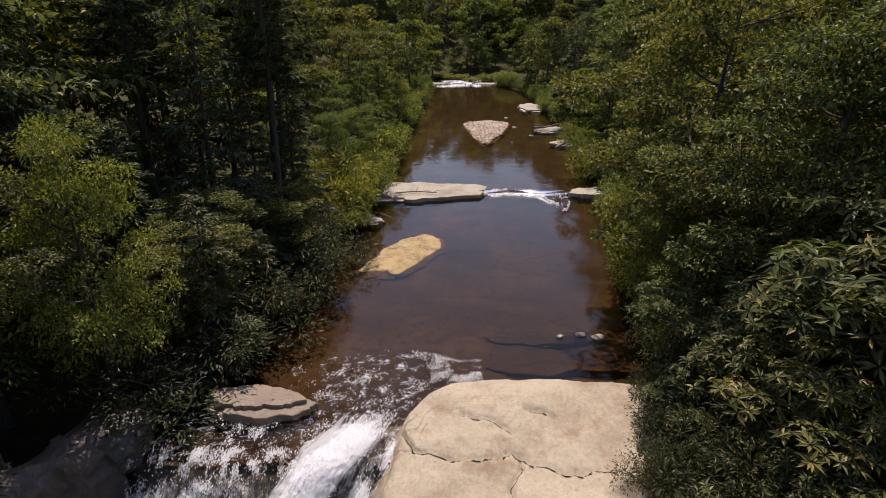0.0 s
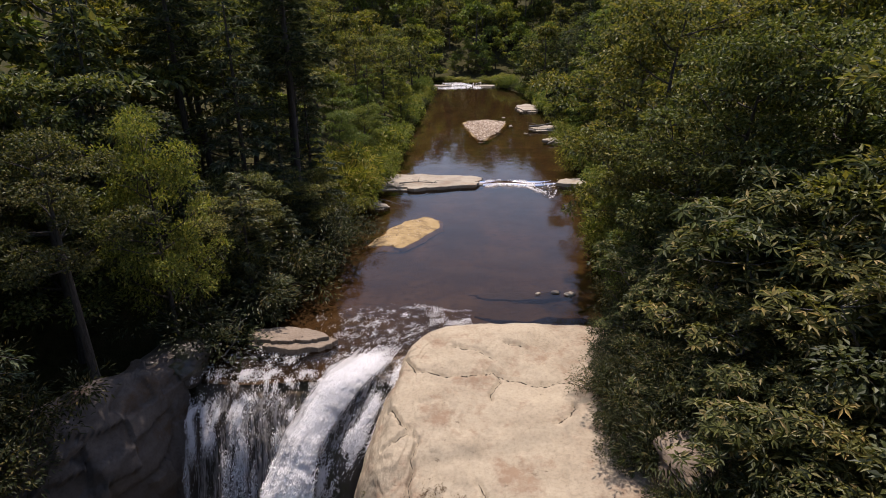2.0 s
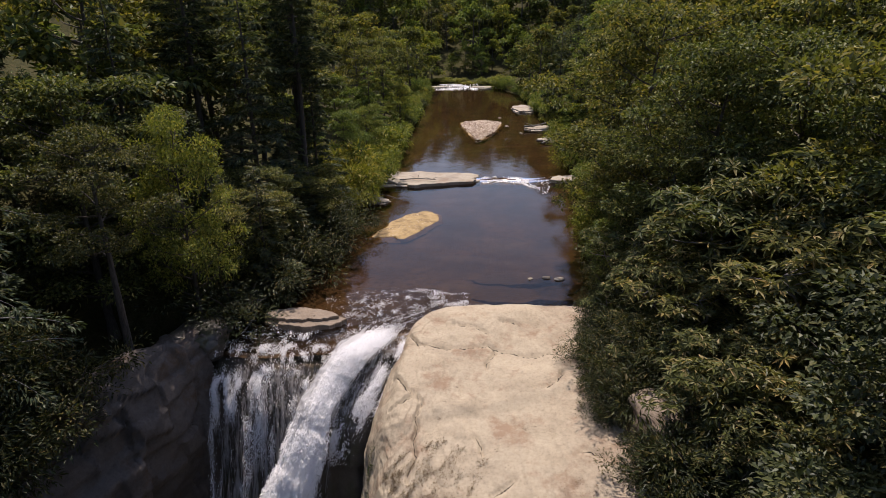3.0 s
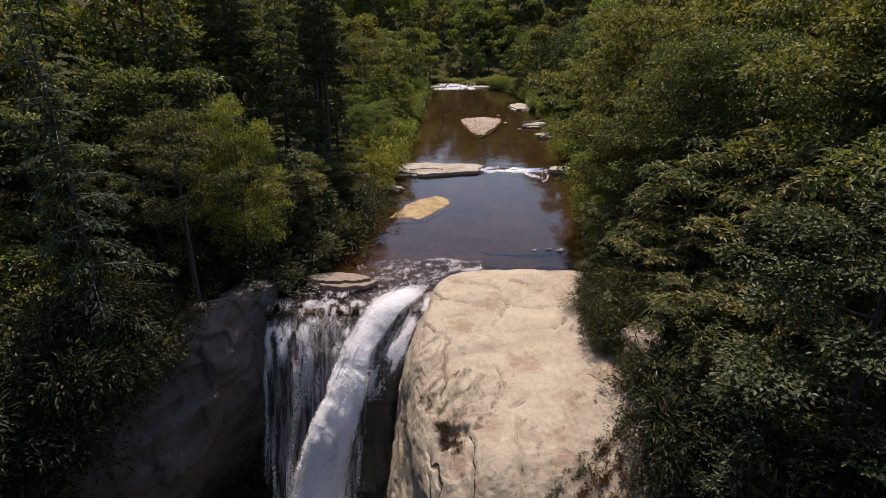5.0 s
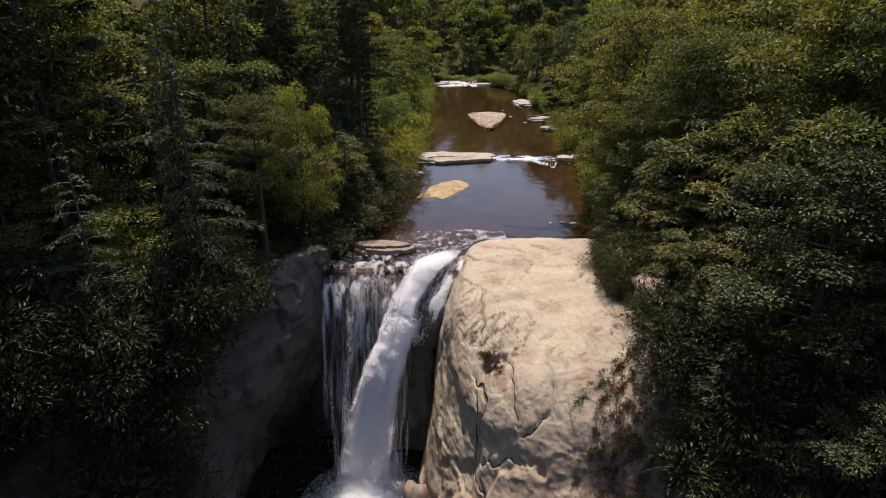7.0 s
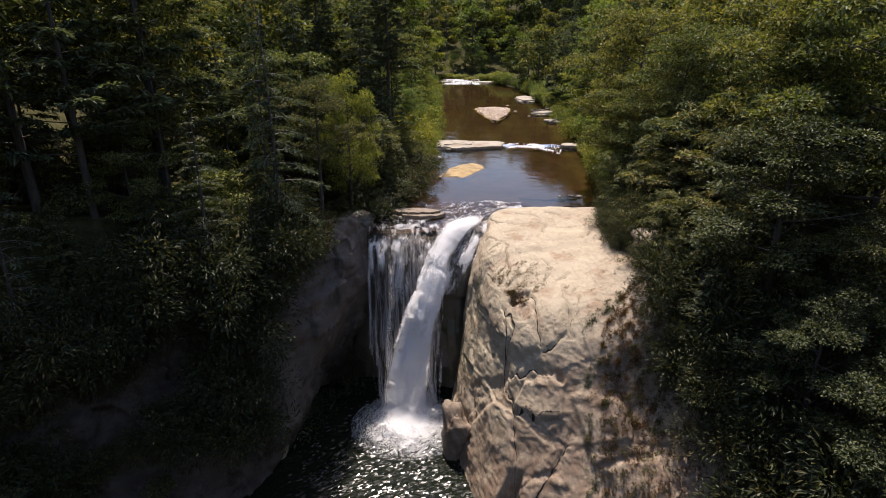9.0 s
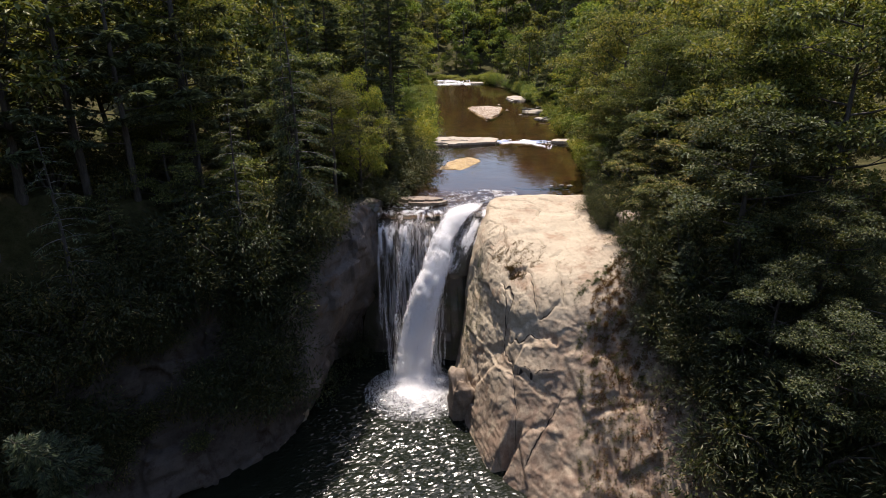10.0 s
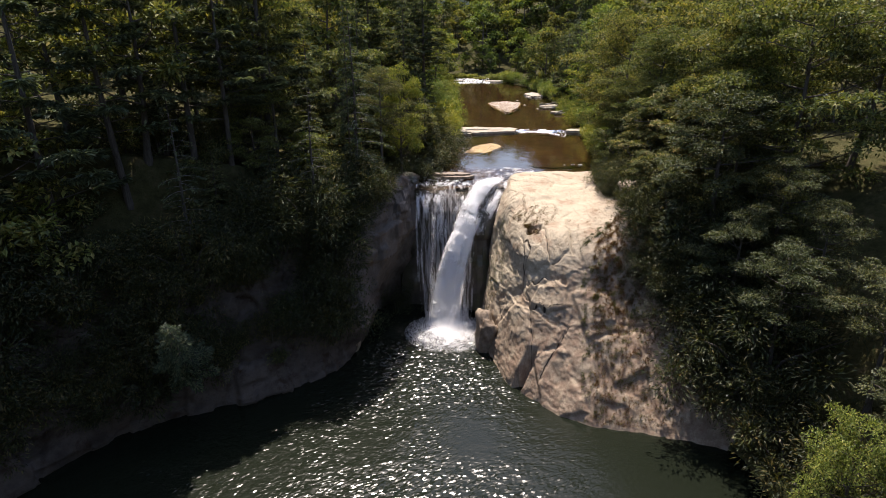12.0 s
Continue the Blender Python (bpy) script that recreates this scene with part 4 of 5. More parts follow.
slab_rock("submerged_slab", [(1.5, 26.6), (4.5, 26.0), (9, 26.6), (9, 28.6), (5, 28.2), (2.2, 27.8)], -0.5, 0.3, bed_mat, "brown rock slab just under the water", 26, 2)
slab_rock("submerged_slab", [(-1.5, 29.0), (3.5, 28.2), (7, 29.4), (5, 30.6), (0.5, 30.4)], -0.52, 0.3, bed_mat, "brown rock slab just under the water", 27, 2)
for i, (x, y, r) in enumerate(((6.2, 29.2, 0.3), (7.1, 28.9, 0.36), (5.0, 29.0, 0.2), (-12.2, 27.4, 0.5), (-13.4, 25.6, 0.6), (9.0, 105, 0.5), (11, 96, 0.4), (8.4, 118, 0.4))):
    boulder("stone", (x, y, 0.0 if y < 60 else 0.28), (r, r * 0.7, r * 0.35), ledge_rock if x > 0 else wet_rock, "small water-worn stone breaking the river surface", 30 + i, 20 * i)

# pebbles of the gravel bar and the sand bar's edge
def pebbles(name, outline, z, count, size, label, seed):
    r = np.random.default_rng(seed)
    o = np.array(outline)
    pts = []
    while len(pts) < count:
        c = r.uniform(o.min(0), o.max(0), (400, 2))
        pts += list(c[outside(c[:, 0], c[:, 1], outline) < -0.1])
    c = np.array(pts[:count])
    d = np.array([(1, 0, 0), (-1, 0, 0), (0, 1, 0), (0, -1, 0), (0, 0, 1), (0, 0, -1)], float)
    f = np.array([(0, 2, 4), (2, 1, 4), (1, 3, 4), (3, 0, 4), (2, 0, 5), (1, 2, 5), (3, 1, 5), (0, 3, 5)])
    s = size * r.uniform(0.4, 1.5, (count, 1, 1)) * r.uniform(0.6, 1.3, (count, 1, 3)) * np.array([1, 1, 0.6])
    v = d[None] * s + r.normal(0, 0.15, (count, 6, 3)) * s
    v[..., :2] += c[:, None, :]
    v[..., 2] += z
    return tagged(new(name, mesh_from(name, v.reshape(-1, 3), (np.arange(count)[:, None, None] * 6 + f[None]).reshape(-1, 3), pebble_mat, smooth=False)), label, "pebbles", kind="stuff")


pebbles("bar_pebbles", [(2.6, 87), (-0.2, 106), (0.6, 111), (4.5, 113), (8.2, 110), (6.2, 97)], 0.5, 2600, 0.2, "tan and pale pebbles strewn over the gravel bar", 5)
pebbles("sand_pebbles", [(-8.0, 38.2), (-5.4, 37.8), (-3.4, 40.7), (-2.2, 43.6), (-3.7, 46.4), (-6.3, 44.0)], 0.07, 400, 0.045, "dark specks of gravel on the sand bar", 6)


# ---- trees ----
def tube(points, radii, sides=6):
    pts = np.asarray(points, float)
    d = np.gradient(pts, axis=0)
    d /= np.linalg.norm(d, axis=1, keepdims=True) + 1e-9
    ref = np.where(np.abs(d[:, 2:3]) > 0.9, np.array([[1.0, 0, 0]]), np.array([[0, 0, 1.0]]))
    a = np.cross(d, ref)
    a /= np.linalg.norm(a, axis=1, keepdims=True) + 1e-9
    b = np.cross(d, a)
    ang = np.linspace(0, 2 * np.pi, sides, endpoint=False)
    r = np.asarray(radii)[:, None, None]
    v = pts[:, None, :] + r * (np.cos(ang)[None, :, None] * a[:, None, :] + np.sin(ang)[None, :, None] * b[:, None, :])
    k = len(pts)
    i = np.arange(k - 1)[:, None] * sides
    j = np.arange(sides)[None, :]
    f = np.stack([(i + j), (i + (j + 1) % sides), (i + sides + (j + 1) % sides), (i + sides + j)], 2).reshape(-1, 4)
    return v.reshape(-1, 3), f


def join(pieces):
    vs, fs, at = [], [], 0
    for v, f in pieces:
        vs.append(v)
        fs.append(f + at)
        at += len(v)
    return np.concatenate(vs), np.concatenate(fs)


def leaf_quads(pos, way, up, length, width, rng):
    """One folded leaf at each place: its axis along way, its face towards up."""
    n = len(pos)
    w = way / (np.linalg.norm(way, axis=1, keepdims=True) + 1e-9)
    s = np.cross(w, up)
    s /= np.linalg.norm(s, axis=1, keepdims=True) + 1e-9
    nn = np.cross(s, w)
    ln = length * rng.uniform(0.65, 1.3, (n, 1))
    wd = width * rng.uniform(0.7, 1.25, (n, 1))
    mid = pos + w * ln * 0.45
    v = np.stack([pos, mid + s * wd * 0.5 + nn * wd * 0.18, pos + w * ln - nn * ln * 0.12, mid - s * wd * 0.5 + nn * wd * 0.18], 1)
    return v.reshape(-1, 3), np.arange(n * 4).reshape(n, 4)


def broadleaf(seed, height, radius, low, leaves, leaf, mat, barkmat, label, limbs=16, name="broadleaf_tree", lean=0.0, flat=0.55):
    """A tapered trunk, limbs that fork, and a crown of clumps of leaves."""
    rng = np.random.default_rng(seed)
    top = height * 0.93
    bend = rng.normal(0, 0.03 * height, 2)
    zs = np.linspace(0, top, 12)
    tx = bend[0] * np.sin(zs / top * 2.2) + lean * zs
    ty = bend[1] * np.sin(zs / top * 2.7)
    r0 = 0.016 * height + 0.03
    trunk = tube(np.stack([tx, ty, zs - 0.4], 1), r0 * (1 - zs / top * 0.88) * np.where(zs == 0, 1.4, 1), 8)
    limb_mesh, clumps = [], []
    for k in range(limbs):
        f = low + (0.97 - low) * (k + rng.uniform(0, 0.8)) / limbs
        z0 = top * f
        base = np.array([np.interp(z0, zs, tx), np.interp(z0, zs, ty), z0 - 0.4])
        ang = k * 2.4 + rng.uniform(-0.5, 0.5)
        prof = math.sin(min(1.0, (1 - f) / (1 - low) * 0.9 + 0.18) * math.pi * 0.62) ** 0.8
        reach = radius * prof * rng.uniform(0.55, 1.15)
        rise = reach * rng.uniform(0.15, 0.6) + (1 - prof) * 0.8
        s = np.linspace(0, 1, 6)[:, None]
        way = np.array([math.cos(ang), math.sin(ang), 0])
        sway = np.cross(way, (0, 0, 1)) * rng.normal(0, 0.15 * reach)
        pts = base + way * reach * s + np.array([0, 0, 1]) * rise * s ** 1.4 + sway * (s * (1 - s)) * 2
        limb_mesh.append(tube(pts, np.linspace(r0 * 0.36 * (1.1 - f * 0.6), 0.012, 6), 5))
        for q in (0.7, 1.0):
            for _ in range(1 if q < 0.8 else 2):
                c = base + way * reach * q + np.array([0, 0, rise * q ** 1.4]) + rng.normal(0, 0.19 * radius, 3) * (1, 1, 0.6)
                clumps.append((c, radius * rng.uniform(0.13, 0.27)))
                i = int(q * 5) - 1
                mid = (pts[i] + c) / 2 + (0, 0, 0.08)
                limb_mesh.append(tube(np.array([pts[i], mid, c]), [r0 * 0.1, 0.02, 0.008], 4))
    clumps.append((np.array([tx[-1], ty[-1], top]), radius * 0.3))
    weight = np.array([c[1] ** 2 for c in clumps])
    pick = rng.choice(len(clumps), leaves, p=weight / weight.sum())
    cc = np.array([c[0] for c in clumps])[pick]
    cr = np.array([c[1] for c in clumps])[pick][:, None]
    d = unit(rng, leaves)
    d[:, 2] = np.where(rng.uniform(size=leaves) < 0.82, np.abs(d[:, 2]), d[:, 2])
    pos = cc + d * cr * rng.uniform(0.55, 1.05, (leaves, 1)) * np.array([1.3, 1.3, flat]) + rng.normal(0, 0.05, (leaves, 3))
    way = d * 0.9 + unit(rng, leaves) * 0.7 + np.array([0, 0, -0.3])
    up = np.array([0, 0, 1.0]) + unit(rng, leaves) * 0.5 + d * 0.5
    crown = leaf_quads(pos, way, up, leaf, leaf * 0.56, rng)
    ob = tagged(new(name), label, "tree", "woodland trees")
    part("trunk", mesh_from("trunk", *trunk, barkmat), ob)
    tagged(part("branchwork", mesh_from("branchwork", *join(limb_mesh), barkmat), ob), kind="stuff")
    part("crown", mesh_from("crown", *crown, mat, smooth=False), ob)
    return ob


def conifer(seed, height, radius, low, sprays, leaf, mat, barkmat, label, name="hemlock_tree", droop=0.25, thin=0.0, tuft=0.75):
    rng = np.random.default_rng(seed)
    zs = np.linspace(0, height, 14)
    tx, ty = rng.normal(0, 0.012 * height) * np.sin(zs / height * 3), rng.normal(0, 0.012 * height) * np.sin(zs / height * 2.4)
    r0 = 0.011 * height + 0.03
    trunk = tube(np.stack([tx, ty, zs - 0.4], 1), r0 * (1 - zs / height * 0.94), 8)
    limb_mesh, seg = [], []
    count = int(height * (3.5 if leaf < 0.8 else 2.0))
    for k in range(count):
        f = low + (0.985 - low) * (k + rng.uniform(0, 1)) / count
        if rng.uniform() < thin:
            continue
        z0 = height * f
        base = np.array([np.interp(z0, zs, tx), np.interp(z0, zs, ty), z0 - 0.4])
        reach = radius * (1 - f) ** 0.75 / (1 - low) ** 0.75 * rng.uniform(0.55, 1.1) + 0.15
        ang = k * 2.4 + rng.uniform(-0.4, 0.4)
        way = np.array([math.cos(ang), math.sin(ang), 0])
        s = np.linspace(0, 1, 6)[:, None]
        pts = base + way * reach * s + np.array([0, 0, 1.0]) * reach * (0.18 * s - droop * s ** 2)
        limb_mesh.append(tube(pts, np.linspace(0.018 + r0 * 0.12 * (1 - f), 0.006, 6), 4))
        seg.append((pts, reach))
    w = np.array([s[1] for s in seg]) ** 1.4
    pick = rng.choice(len(seg), sprays, p=w / w.sum())
    allp = np.array([s[0] for s in seg])
    reach = np.array([s[1] for s in seg])[pick][:, None]
    q = rng.uniform(0.12, 1, sprays) ** tuft * 5
    i = np.minimum(q.astype(int), 4)
    fr = (q - i)[:, None]
    a, b = allp[pick, i], allp[pick, i + 1]
    along = b - a
    along /= np.linalg.norm(along, axis=1, keepdims=True)
    side = np.cross(along, (0, 0, 1.0)) * rng.choice([-1, 1], (sprays, 1))
    out = rng.uniform(0, 0.32, (sprays, 1)) * reach * (1.15 - q[:, None] / 5)
    pos = a * (1 - fr) + b * fr + side * out + along * out * 0.5 + rng.normal(0, 0.05, (sprays, 3)) + np.array([0, 0, -0.1]) * out
    way = side * 0.7 + along * 0.8 + rng.normal(0, 0.35, (sprays, 3)) + np.array([0, 0, -0.15])
    up = np.array([0, 0, 1.0]) + unit(rng, sprays) * 0.45
    crown = leaf_quads(pos, way, up, leaf, leaf * 0.34, rng)
    ob = tagged(new(name), label, "tree", "woodland trees")
    part("trunk", mesh_from("trunk", *trunk, bark), ob)
    tagged(part("branchwork", mesh_from("branchwork", *join(limb_mesh), barkmat), ob), kind="stuff")
    part("crown", mesh_from("crown", *crown, mat, smooth=False), ob)
    return ob


def shrub(seed, height, radius, leaves, leaf, mat, label, name="shrub", aspect=0.45, stems=9, category="shrub"):
    rng = np.random.default_rng(seed)
    stem_mesh, clumps = [], []
    for k in range(stems):
        ang, r = k * 2.4, radius * math.sqrt((k + 0.5) / stems) * 0.9
        tip = np.array([r * math.cos(ang), r * math.sin(ang), height * (1 - 0.45 * (r / radius) ** 2) * rng.uniform(0.7, 0.95)])
        base = np.array([0.15 * r * math.cos(ang), 0.15 * r * math.sin(ang), -0.3])
        mid = base * 0.5 + tip * 0.5 + np.array([0, 0, 0.12 * height])
        stem_mesh.append(tube(spline([base, mid, tip], 5), np.linspace(0.035 + 0.012 * height, 0.01, 5), 5))
        for q in (0.55, 0.8, 1.0):
            c = base + (tip - base) * q + rng.normal(0, 0.14 * radius, 3)
            clumps.append((c, radius * rng.uniform(0.2, 0.36)))
    pick = rng.integers(0, len(clumps), leaves)
    cc = np.array([c[0] for c in clumps])[pick]
    cr = np.array([c[1] for c in clumps])[pick][:, None]
    d = unit(rng, leaves)
    pos = cc + d * cr * rng.uniform(0.4, 1.1, (leaves, 1)) * np.array([1.1, 1.1, 0.8])
    pos[:, 2] = np.maximum(pos[:, 2], 0.03)
    way = d + unit(rng, leaves) * 0.6
    up = np.array([0, 0, 1.0]) + unit(rng, leaves) * 0.6
    ob = tagged(new(name), label, category, "undergrowth shrubs")
    tagged(part("stemwork", mesh_from("stemwork", *join(stem_mesh), bark), ob), kind="stuff")
    part("foliage", mesh_from("foliage", *leaf_quads(pos, way, up, leaf, leaf * aspect, rng), mat, smooth=False), ob)
    return ob


def laurel(seed, height, radius, tips, leaf, mat, label):
    """Crooked grey stems and whorls of long narrow leaves at the twig tips."""
    rng = np.random.default_rng(seed)
    stem_mesh, clumps = [], []
    for k in range(11):
        ang, r = k * 2.4 + rng.uniform(-0.3, 0.3), radius * math.sqrt((k + 0.4) / 11)
        tip = np.array([r * math.cos(ang), r * math.sin(ang), height * (1 - 0.4 * (r / radius) ** 2) * rng.uniform(0.68, 0.95)])
        base = np.array([0.12 * r * math.cos(ang), 0.12 * r * math.sin(ang), -0.3])
        bends = [base, base * 0.6 + tip * 0.4 + rng.normal(0, 0.09 * height, 3), base * 0.25 + tip * 0.75 + rng.normal(0, 0.06 * height, 3), tip]
        way = spline(bends, 9)
        stem_mesh.append(tube(way, np.linspace(0.03 + 0.009 * height, 0.012, 9), 5))
        for j in (4, 6, 7, 8):
            for _ in range(2):
                c = way[j] + rng.normal(0, 0.17 * radius, 3) * (1, 1, 0.5) + (0, 0, 0.05 * height)
                clumps.append((c, radius * rng.uniform(0.14, 0.26)))
                stem_mesh.append(tube(np.array([way[j], (way[j] + c) / 2 + rng.normal(0, 0.08, 3), c]), [0.022, 0.014, 0.006], 4))
    pick_ = rng.integers(0, len(clumps), tips)
    d = unit(rng, tips)
    d[:, 2] = np.abs(d[:, 2])
    at = np.array([c[0] for c in clumps])[pick_] + d * np.array([c[1] for c in clumps])[pick_][:, None] * rng.uniform(0.5, 1.1, (tips, 1)) * np.array([1.2, 1.2, 0.6])
    axis_ = np.array([0, 0, 1.0]) + d * 0.7 + unit(rng, tips) * 0.3
    axis_ /= np.linalg.norm(axis_, axis=1, keepdims=True)
    a = np.cross(axis_, unit(rng, tips))
    a /= np.linalg.norm(a, axis=1, keepdims=True)
    b = np.cross(axis_, a)
    pos, way, up = [], [], []
    for j in range(8):
        t = j * 0.785 + rng.uniform(-0.3, 0.3, (tips, 1))
        out = a * np.cos(t) + b * np.sin(t)
        pos.append(at + out * 0.02)
        way.append(out + axis_ * rng.uniform(-0.35, 0.5, (tips, 1)))
        up.append(axis_ + unit(rng, tips) * 0.25)
    ob = tagged(new("laurel_shrub"), label, "shrub", "undergrowth shrubs")
    tagged(part("stemwork", mesh_from("stemwork", *join(stem_mesh), grey_bark), ob), kind="stuff")
    part("foliage", mesh_from("foliage", *leaf_quads(np.concatenate(pos), np.concatenate(way), np.concatenate(up), leaf, leaf * 0.3, rng), mat, smooth=False), ob)
    return ob


class Kind:
    """A kind of plant: the first one built is placed, later ones are copies of it."""
    def __init__(self, ob, height):
        self.ob, self.height, self.used = ob, height, False

    def put(self, x, y, tall, turn=0.0, sink=0.15, wide=None, z=None):
        s = tall / self.height
        w = s if wide is None else wide
        g = ground_at(x, y) if z is None else z
        m = Matrix.LocRotScale((x, y, g - sink), Euler((0, 0, turn)), (w, w, s))
        if self.used:
            return copy_thing(self.ob, m)
        self.used, self.ob.matrix_world = True, m
        return self.ob


near_broad = [Kind(broadleaf(101 + i, 13, 4.2, 0.12, 17000, 0.235, oak_leaf, bark, "leafy green broadleaf tree at the wood's edge", 20), 13) for i in range(3)]
near_bright = [Kind(broadleaf(121 + i, 12, 3.6, 0.15, 15000, 0.23, bright_leaf, bark, "sunlit yellow-green broadleaf tree", 30, flat=0.85), 12) for i in range(2)]
mid_broad = [Kind(broadleaf(141 + i, 17, 4.6, 0.3, 4400, 0.5, oak_leaf, bark, "tall green broadleaf forest tree", 16), 17) for i in range(3)]
mid_bright = [Kind(broadleaf(151 + i, 14, 4.2, 0.2, 4400, 0.46, bright_leaf, bark, "light green broadleaf tree in the sun", 16), 14) for i in range(2)]
far_broad = [Kind(broadleaf(161 + i, 17, 5.0, 0.15, 1300, 0.95, m, bark, "green forest tree on the far slope", 8), 17) for i, m in enumerate((oak_leaf, bright_leaf, oak_leaf))]
pine = [Kind(conifer(171 + i, 20, 3.8, 0.18, 5200, 0.5, needle_leaf, bark, "dark green hemlock with drooping sprays"), 20) for i in range(2)]
far_pine = [Kind(conifer(181, 20, 4.0, 0.12, 1500, 1.1, needle_leaf, bark, "dark conifer of the far wood"), 20)]
fine_hemlock = [Kind(conifer(192 + i, 12, 2.7, 0.08, 9000, 0.17, needle_leaf, bark, "dark hemlock with fine drooping sprays"), 12) for i in range(2)]
snag = [Kind(conifer(185, 16, 3.4, 0.15, 2600, 0.26, needle_leaf, grey_bark, "half-dead grey conifer with bare branches", "dead_conifer", 0.35, 0.2), 16)]
tall_pine = [Kind(conifer(188, 26, 3.6, 0.45, 6000, 0.5, needle_leaf, bark, "tall white pine with a bare dark trunk", "pine_tree", 0.1, 0.25), 26)]
# crowns with shade painted into the leaf colour
slope_broad = [Kind(broadleaf(145 + i, 20, 4.4, 0.5, 13000, 0.24, shade_toned_leaf, bark, "tall tree with a bare trunk on the steep slope", 16), 20) for i in range(2)]
bank_shrub = [Kind(shrub(205 + i, 3.2, 2.6, 1500, 0.36, m, "dense green shrub leaning over the river bank", "bank_shrub", 0.5), 3.2) for i, m in enumerate((shrub_leaf, bright_leaf))]
young_hemlock = [Kind(conifer(189, 10, 2.6, 0.05, 4500, 0.34, bright_leaf, bark, "young light green hemlock on the river bank"), 10)]
white_pine = [Kind(conifer(230 + i, 17, 4.2, 0.2, 8000, 0.4, pine_leaf, bark, "white pine with tufted grey-green branches", "white_pine", 0.02, 0.25, 0.4), 17) for i in range(2)]
laurels = [Kind(laurel(261 + i, 5.0, 2.6, 1350, 0.25, laurel_leaf, "tall evergreen laurel with narrow leaves and bare grey stems"), 5.0) for i in range(3)]
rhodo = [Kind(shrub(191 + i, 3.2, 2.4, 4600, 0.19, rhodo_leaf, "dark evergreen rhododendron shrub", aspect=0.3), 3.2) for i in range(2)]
willow = [Kind(shrub(195 + i, 2.4, 1.9, 2000, 0.3, grass_leaf, "light green willow bush on the river bank", "willow_bush", 0.25), 2.4) for i in range(2)]

rng = np.random.default_rng(7)


def pick(kinds):
    return kinds[int(rng.integers(len(kinds)))]


def turn():
    return float(rng.uniform(0, 6.28))


# the trees on both sides of the fall
for x, y, tall in ((12.8, 25.5, 11.5), (18.5, 12.5, 15), (17.5, 21, 17), (21, 15, 18), (12.4, 30, 10.5), (14.5, 33, 13), (19.5, 6, 15), (15.5, 24, 13)):
    pick(near_broad).put(x, y, tall, turn())
for x, y, tall in ((12.8, 38, 9), (11.2, 28, 7)):
    pick(near_bright).put(x, y, tall, turn())
for x, y, tall in ((9.7, 20.6, 4.2), (10.5, 17.4, 5.2), (11.0, 14.2, 5.4), (10.6, 12.4, 4.2), (12.6, 16.2, 6.6), (12.8, 19.4, 6.6), (13.6, 13, 6.6), (12.0, 10.4, 5.4), (14.2, 9.6, 6.8), (16, 12, 8), (15.4, 16.4, 8), (16.6, 8.4, 8), (15.6, 19.5, 8), (11.0, 22.6, 5)):
    pick(laurels).put(x, y, tall, turn())
# lower plants take the darker rhodo leaves instead of a shading canopy
for x, y, z, tall in ((10.7, 8.2, -0.6, 4.0), (12.6, 6.8, -1.0, 5.4), (14.6, 6.0, -1.6, 6.6), (13.0, 3.4, -4.2, 5.6), (15.0, 2.4, -4.2, 7), (11.5, 4.4, -3.4, 4.2), (13.6, -0.8, -8.0, 6), (15.6, -2.6, -7.4, 7), (14.2, -6, -10, 6), (11.8, 1.0, -6.4, 3.8)):
    pick(laurels if y > 4 else rhodo).put(x, y, tall * (1 if y > 4 else 0.8), turn(), z=z)
near_bright[0].put(-16.2, 21.8, 21.5, 1.1, z=0.4, wide=1.2)
# dark-leaved kind here as well, its shade put into the leaves
slope_broad[1].put(-18.0, 17.2, 13, 2.3, z=0.4)
near_bright[1].put(-24.3, 11.0, 9.0, 0.4, z=0.3, wide=1.1)
for x, y, tall in ((-13.2, 55, 11), (-12.8, 64, 10)):
    pick(near_bright).put(x, y, tall, turn())
for x, y, tall in ((-22.5, 22.5, 14), (-28.5, 8, 6), (-31, 15, 15)):
    pick(near_broad).put(x, y, tall, turn(), z=max(-1.0, ground_at(x, y)))
for x, y, tall in ((-33.4, 5.0, 24), (-27.5, 10.5, 13), (-26.5, 18.5, 19), (-37.5, 0.5, 22), (-30.5, 6, 15), (-41, -4, 20), (-29, 13, 21)):
    pick(white_pine).put(x, y, tall, turn(), z=max(-1.5, ground_at(x, y)))
for x, y, tall in ((-15.6, 28, 8), (-14.8, 32.5, 8.5), (-13.8, 36.5, 7.5)):
    near_broad[2].put(x, y, tall, turn(), wide=0.75)
for x, y, tall in ((-13.6, 26.6, 11), (-12.6, 31.5, 12), (-14.2, 30.0, 13), (-13.4, 34.5, 15), (-14.4, 45, 24), (-15.0, 38.5, 22)):
    pine[0].put(x, y, tall, turn(), wide=0.75 if tall < 20 else 1.1)
for x, y, tall in ((-13.6, 26.5, 2.6), (-13.2, 30, 3.0), (-12.2, 33.5, 3.0), (-11.8, 37, 2.8), (-11.6, 40.5, 2.6), (-14.6, 23.8, 2.6)):
    pick(rhodo).put(x, y, tall, turn(), wide=1.1)
for x, y, tall in ((-31, 3.0, 15.5), (-27, 6, 17), (-21.5, 27, 19), (-19, 30, 20), (-17, 36, 22), (-43, -8, 18)):
    pick(pine).put(x, y, tall, turn(), z=max(-2.0, ground_at(x, y)))
for x, y, tall in ((-14.8, 42, 27), (-17.9, 52, 28), (-20, 60, 28), (-16.4, 46, 24), (-22, 38, 25), (-24, 46, 27)):
    tall_pine[0].put(x, y, tall, turn())
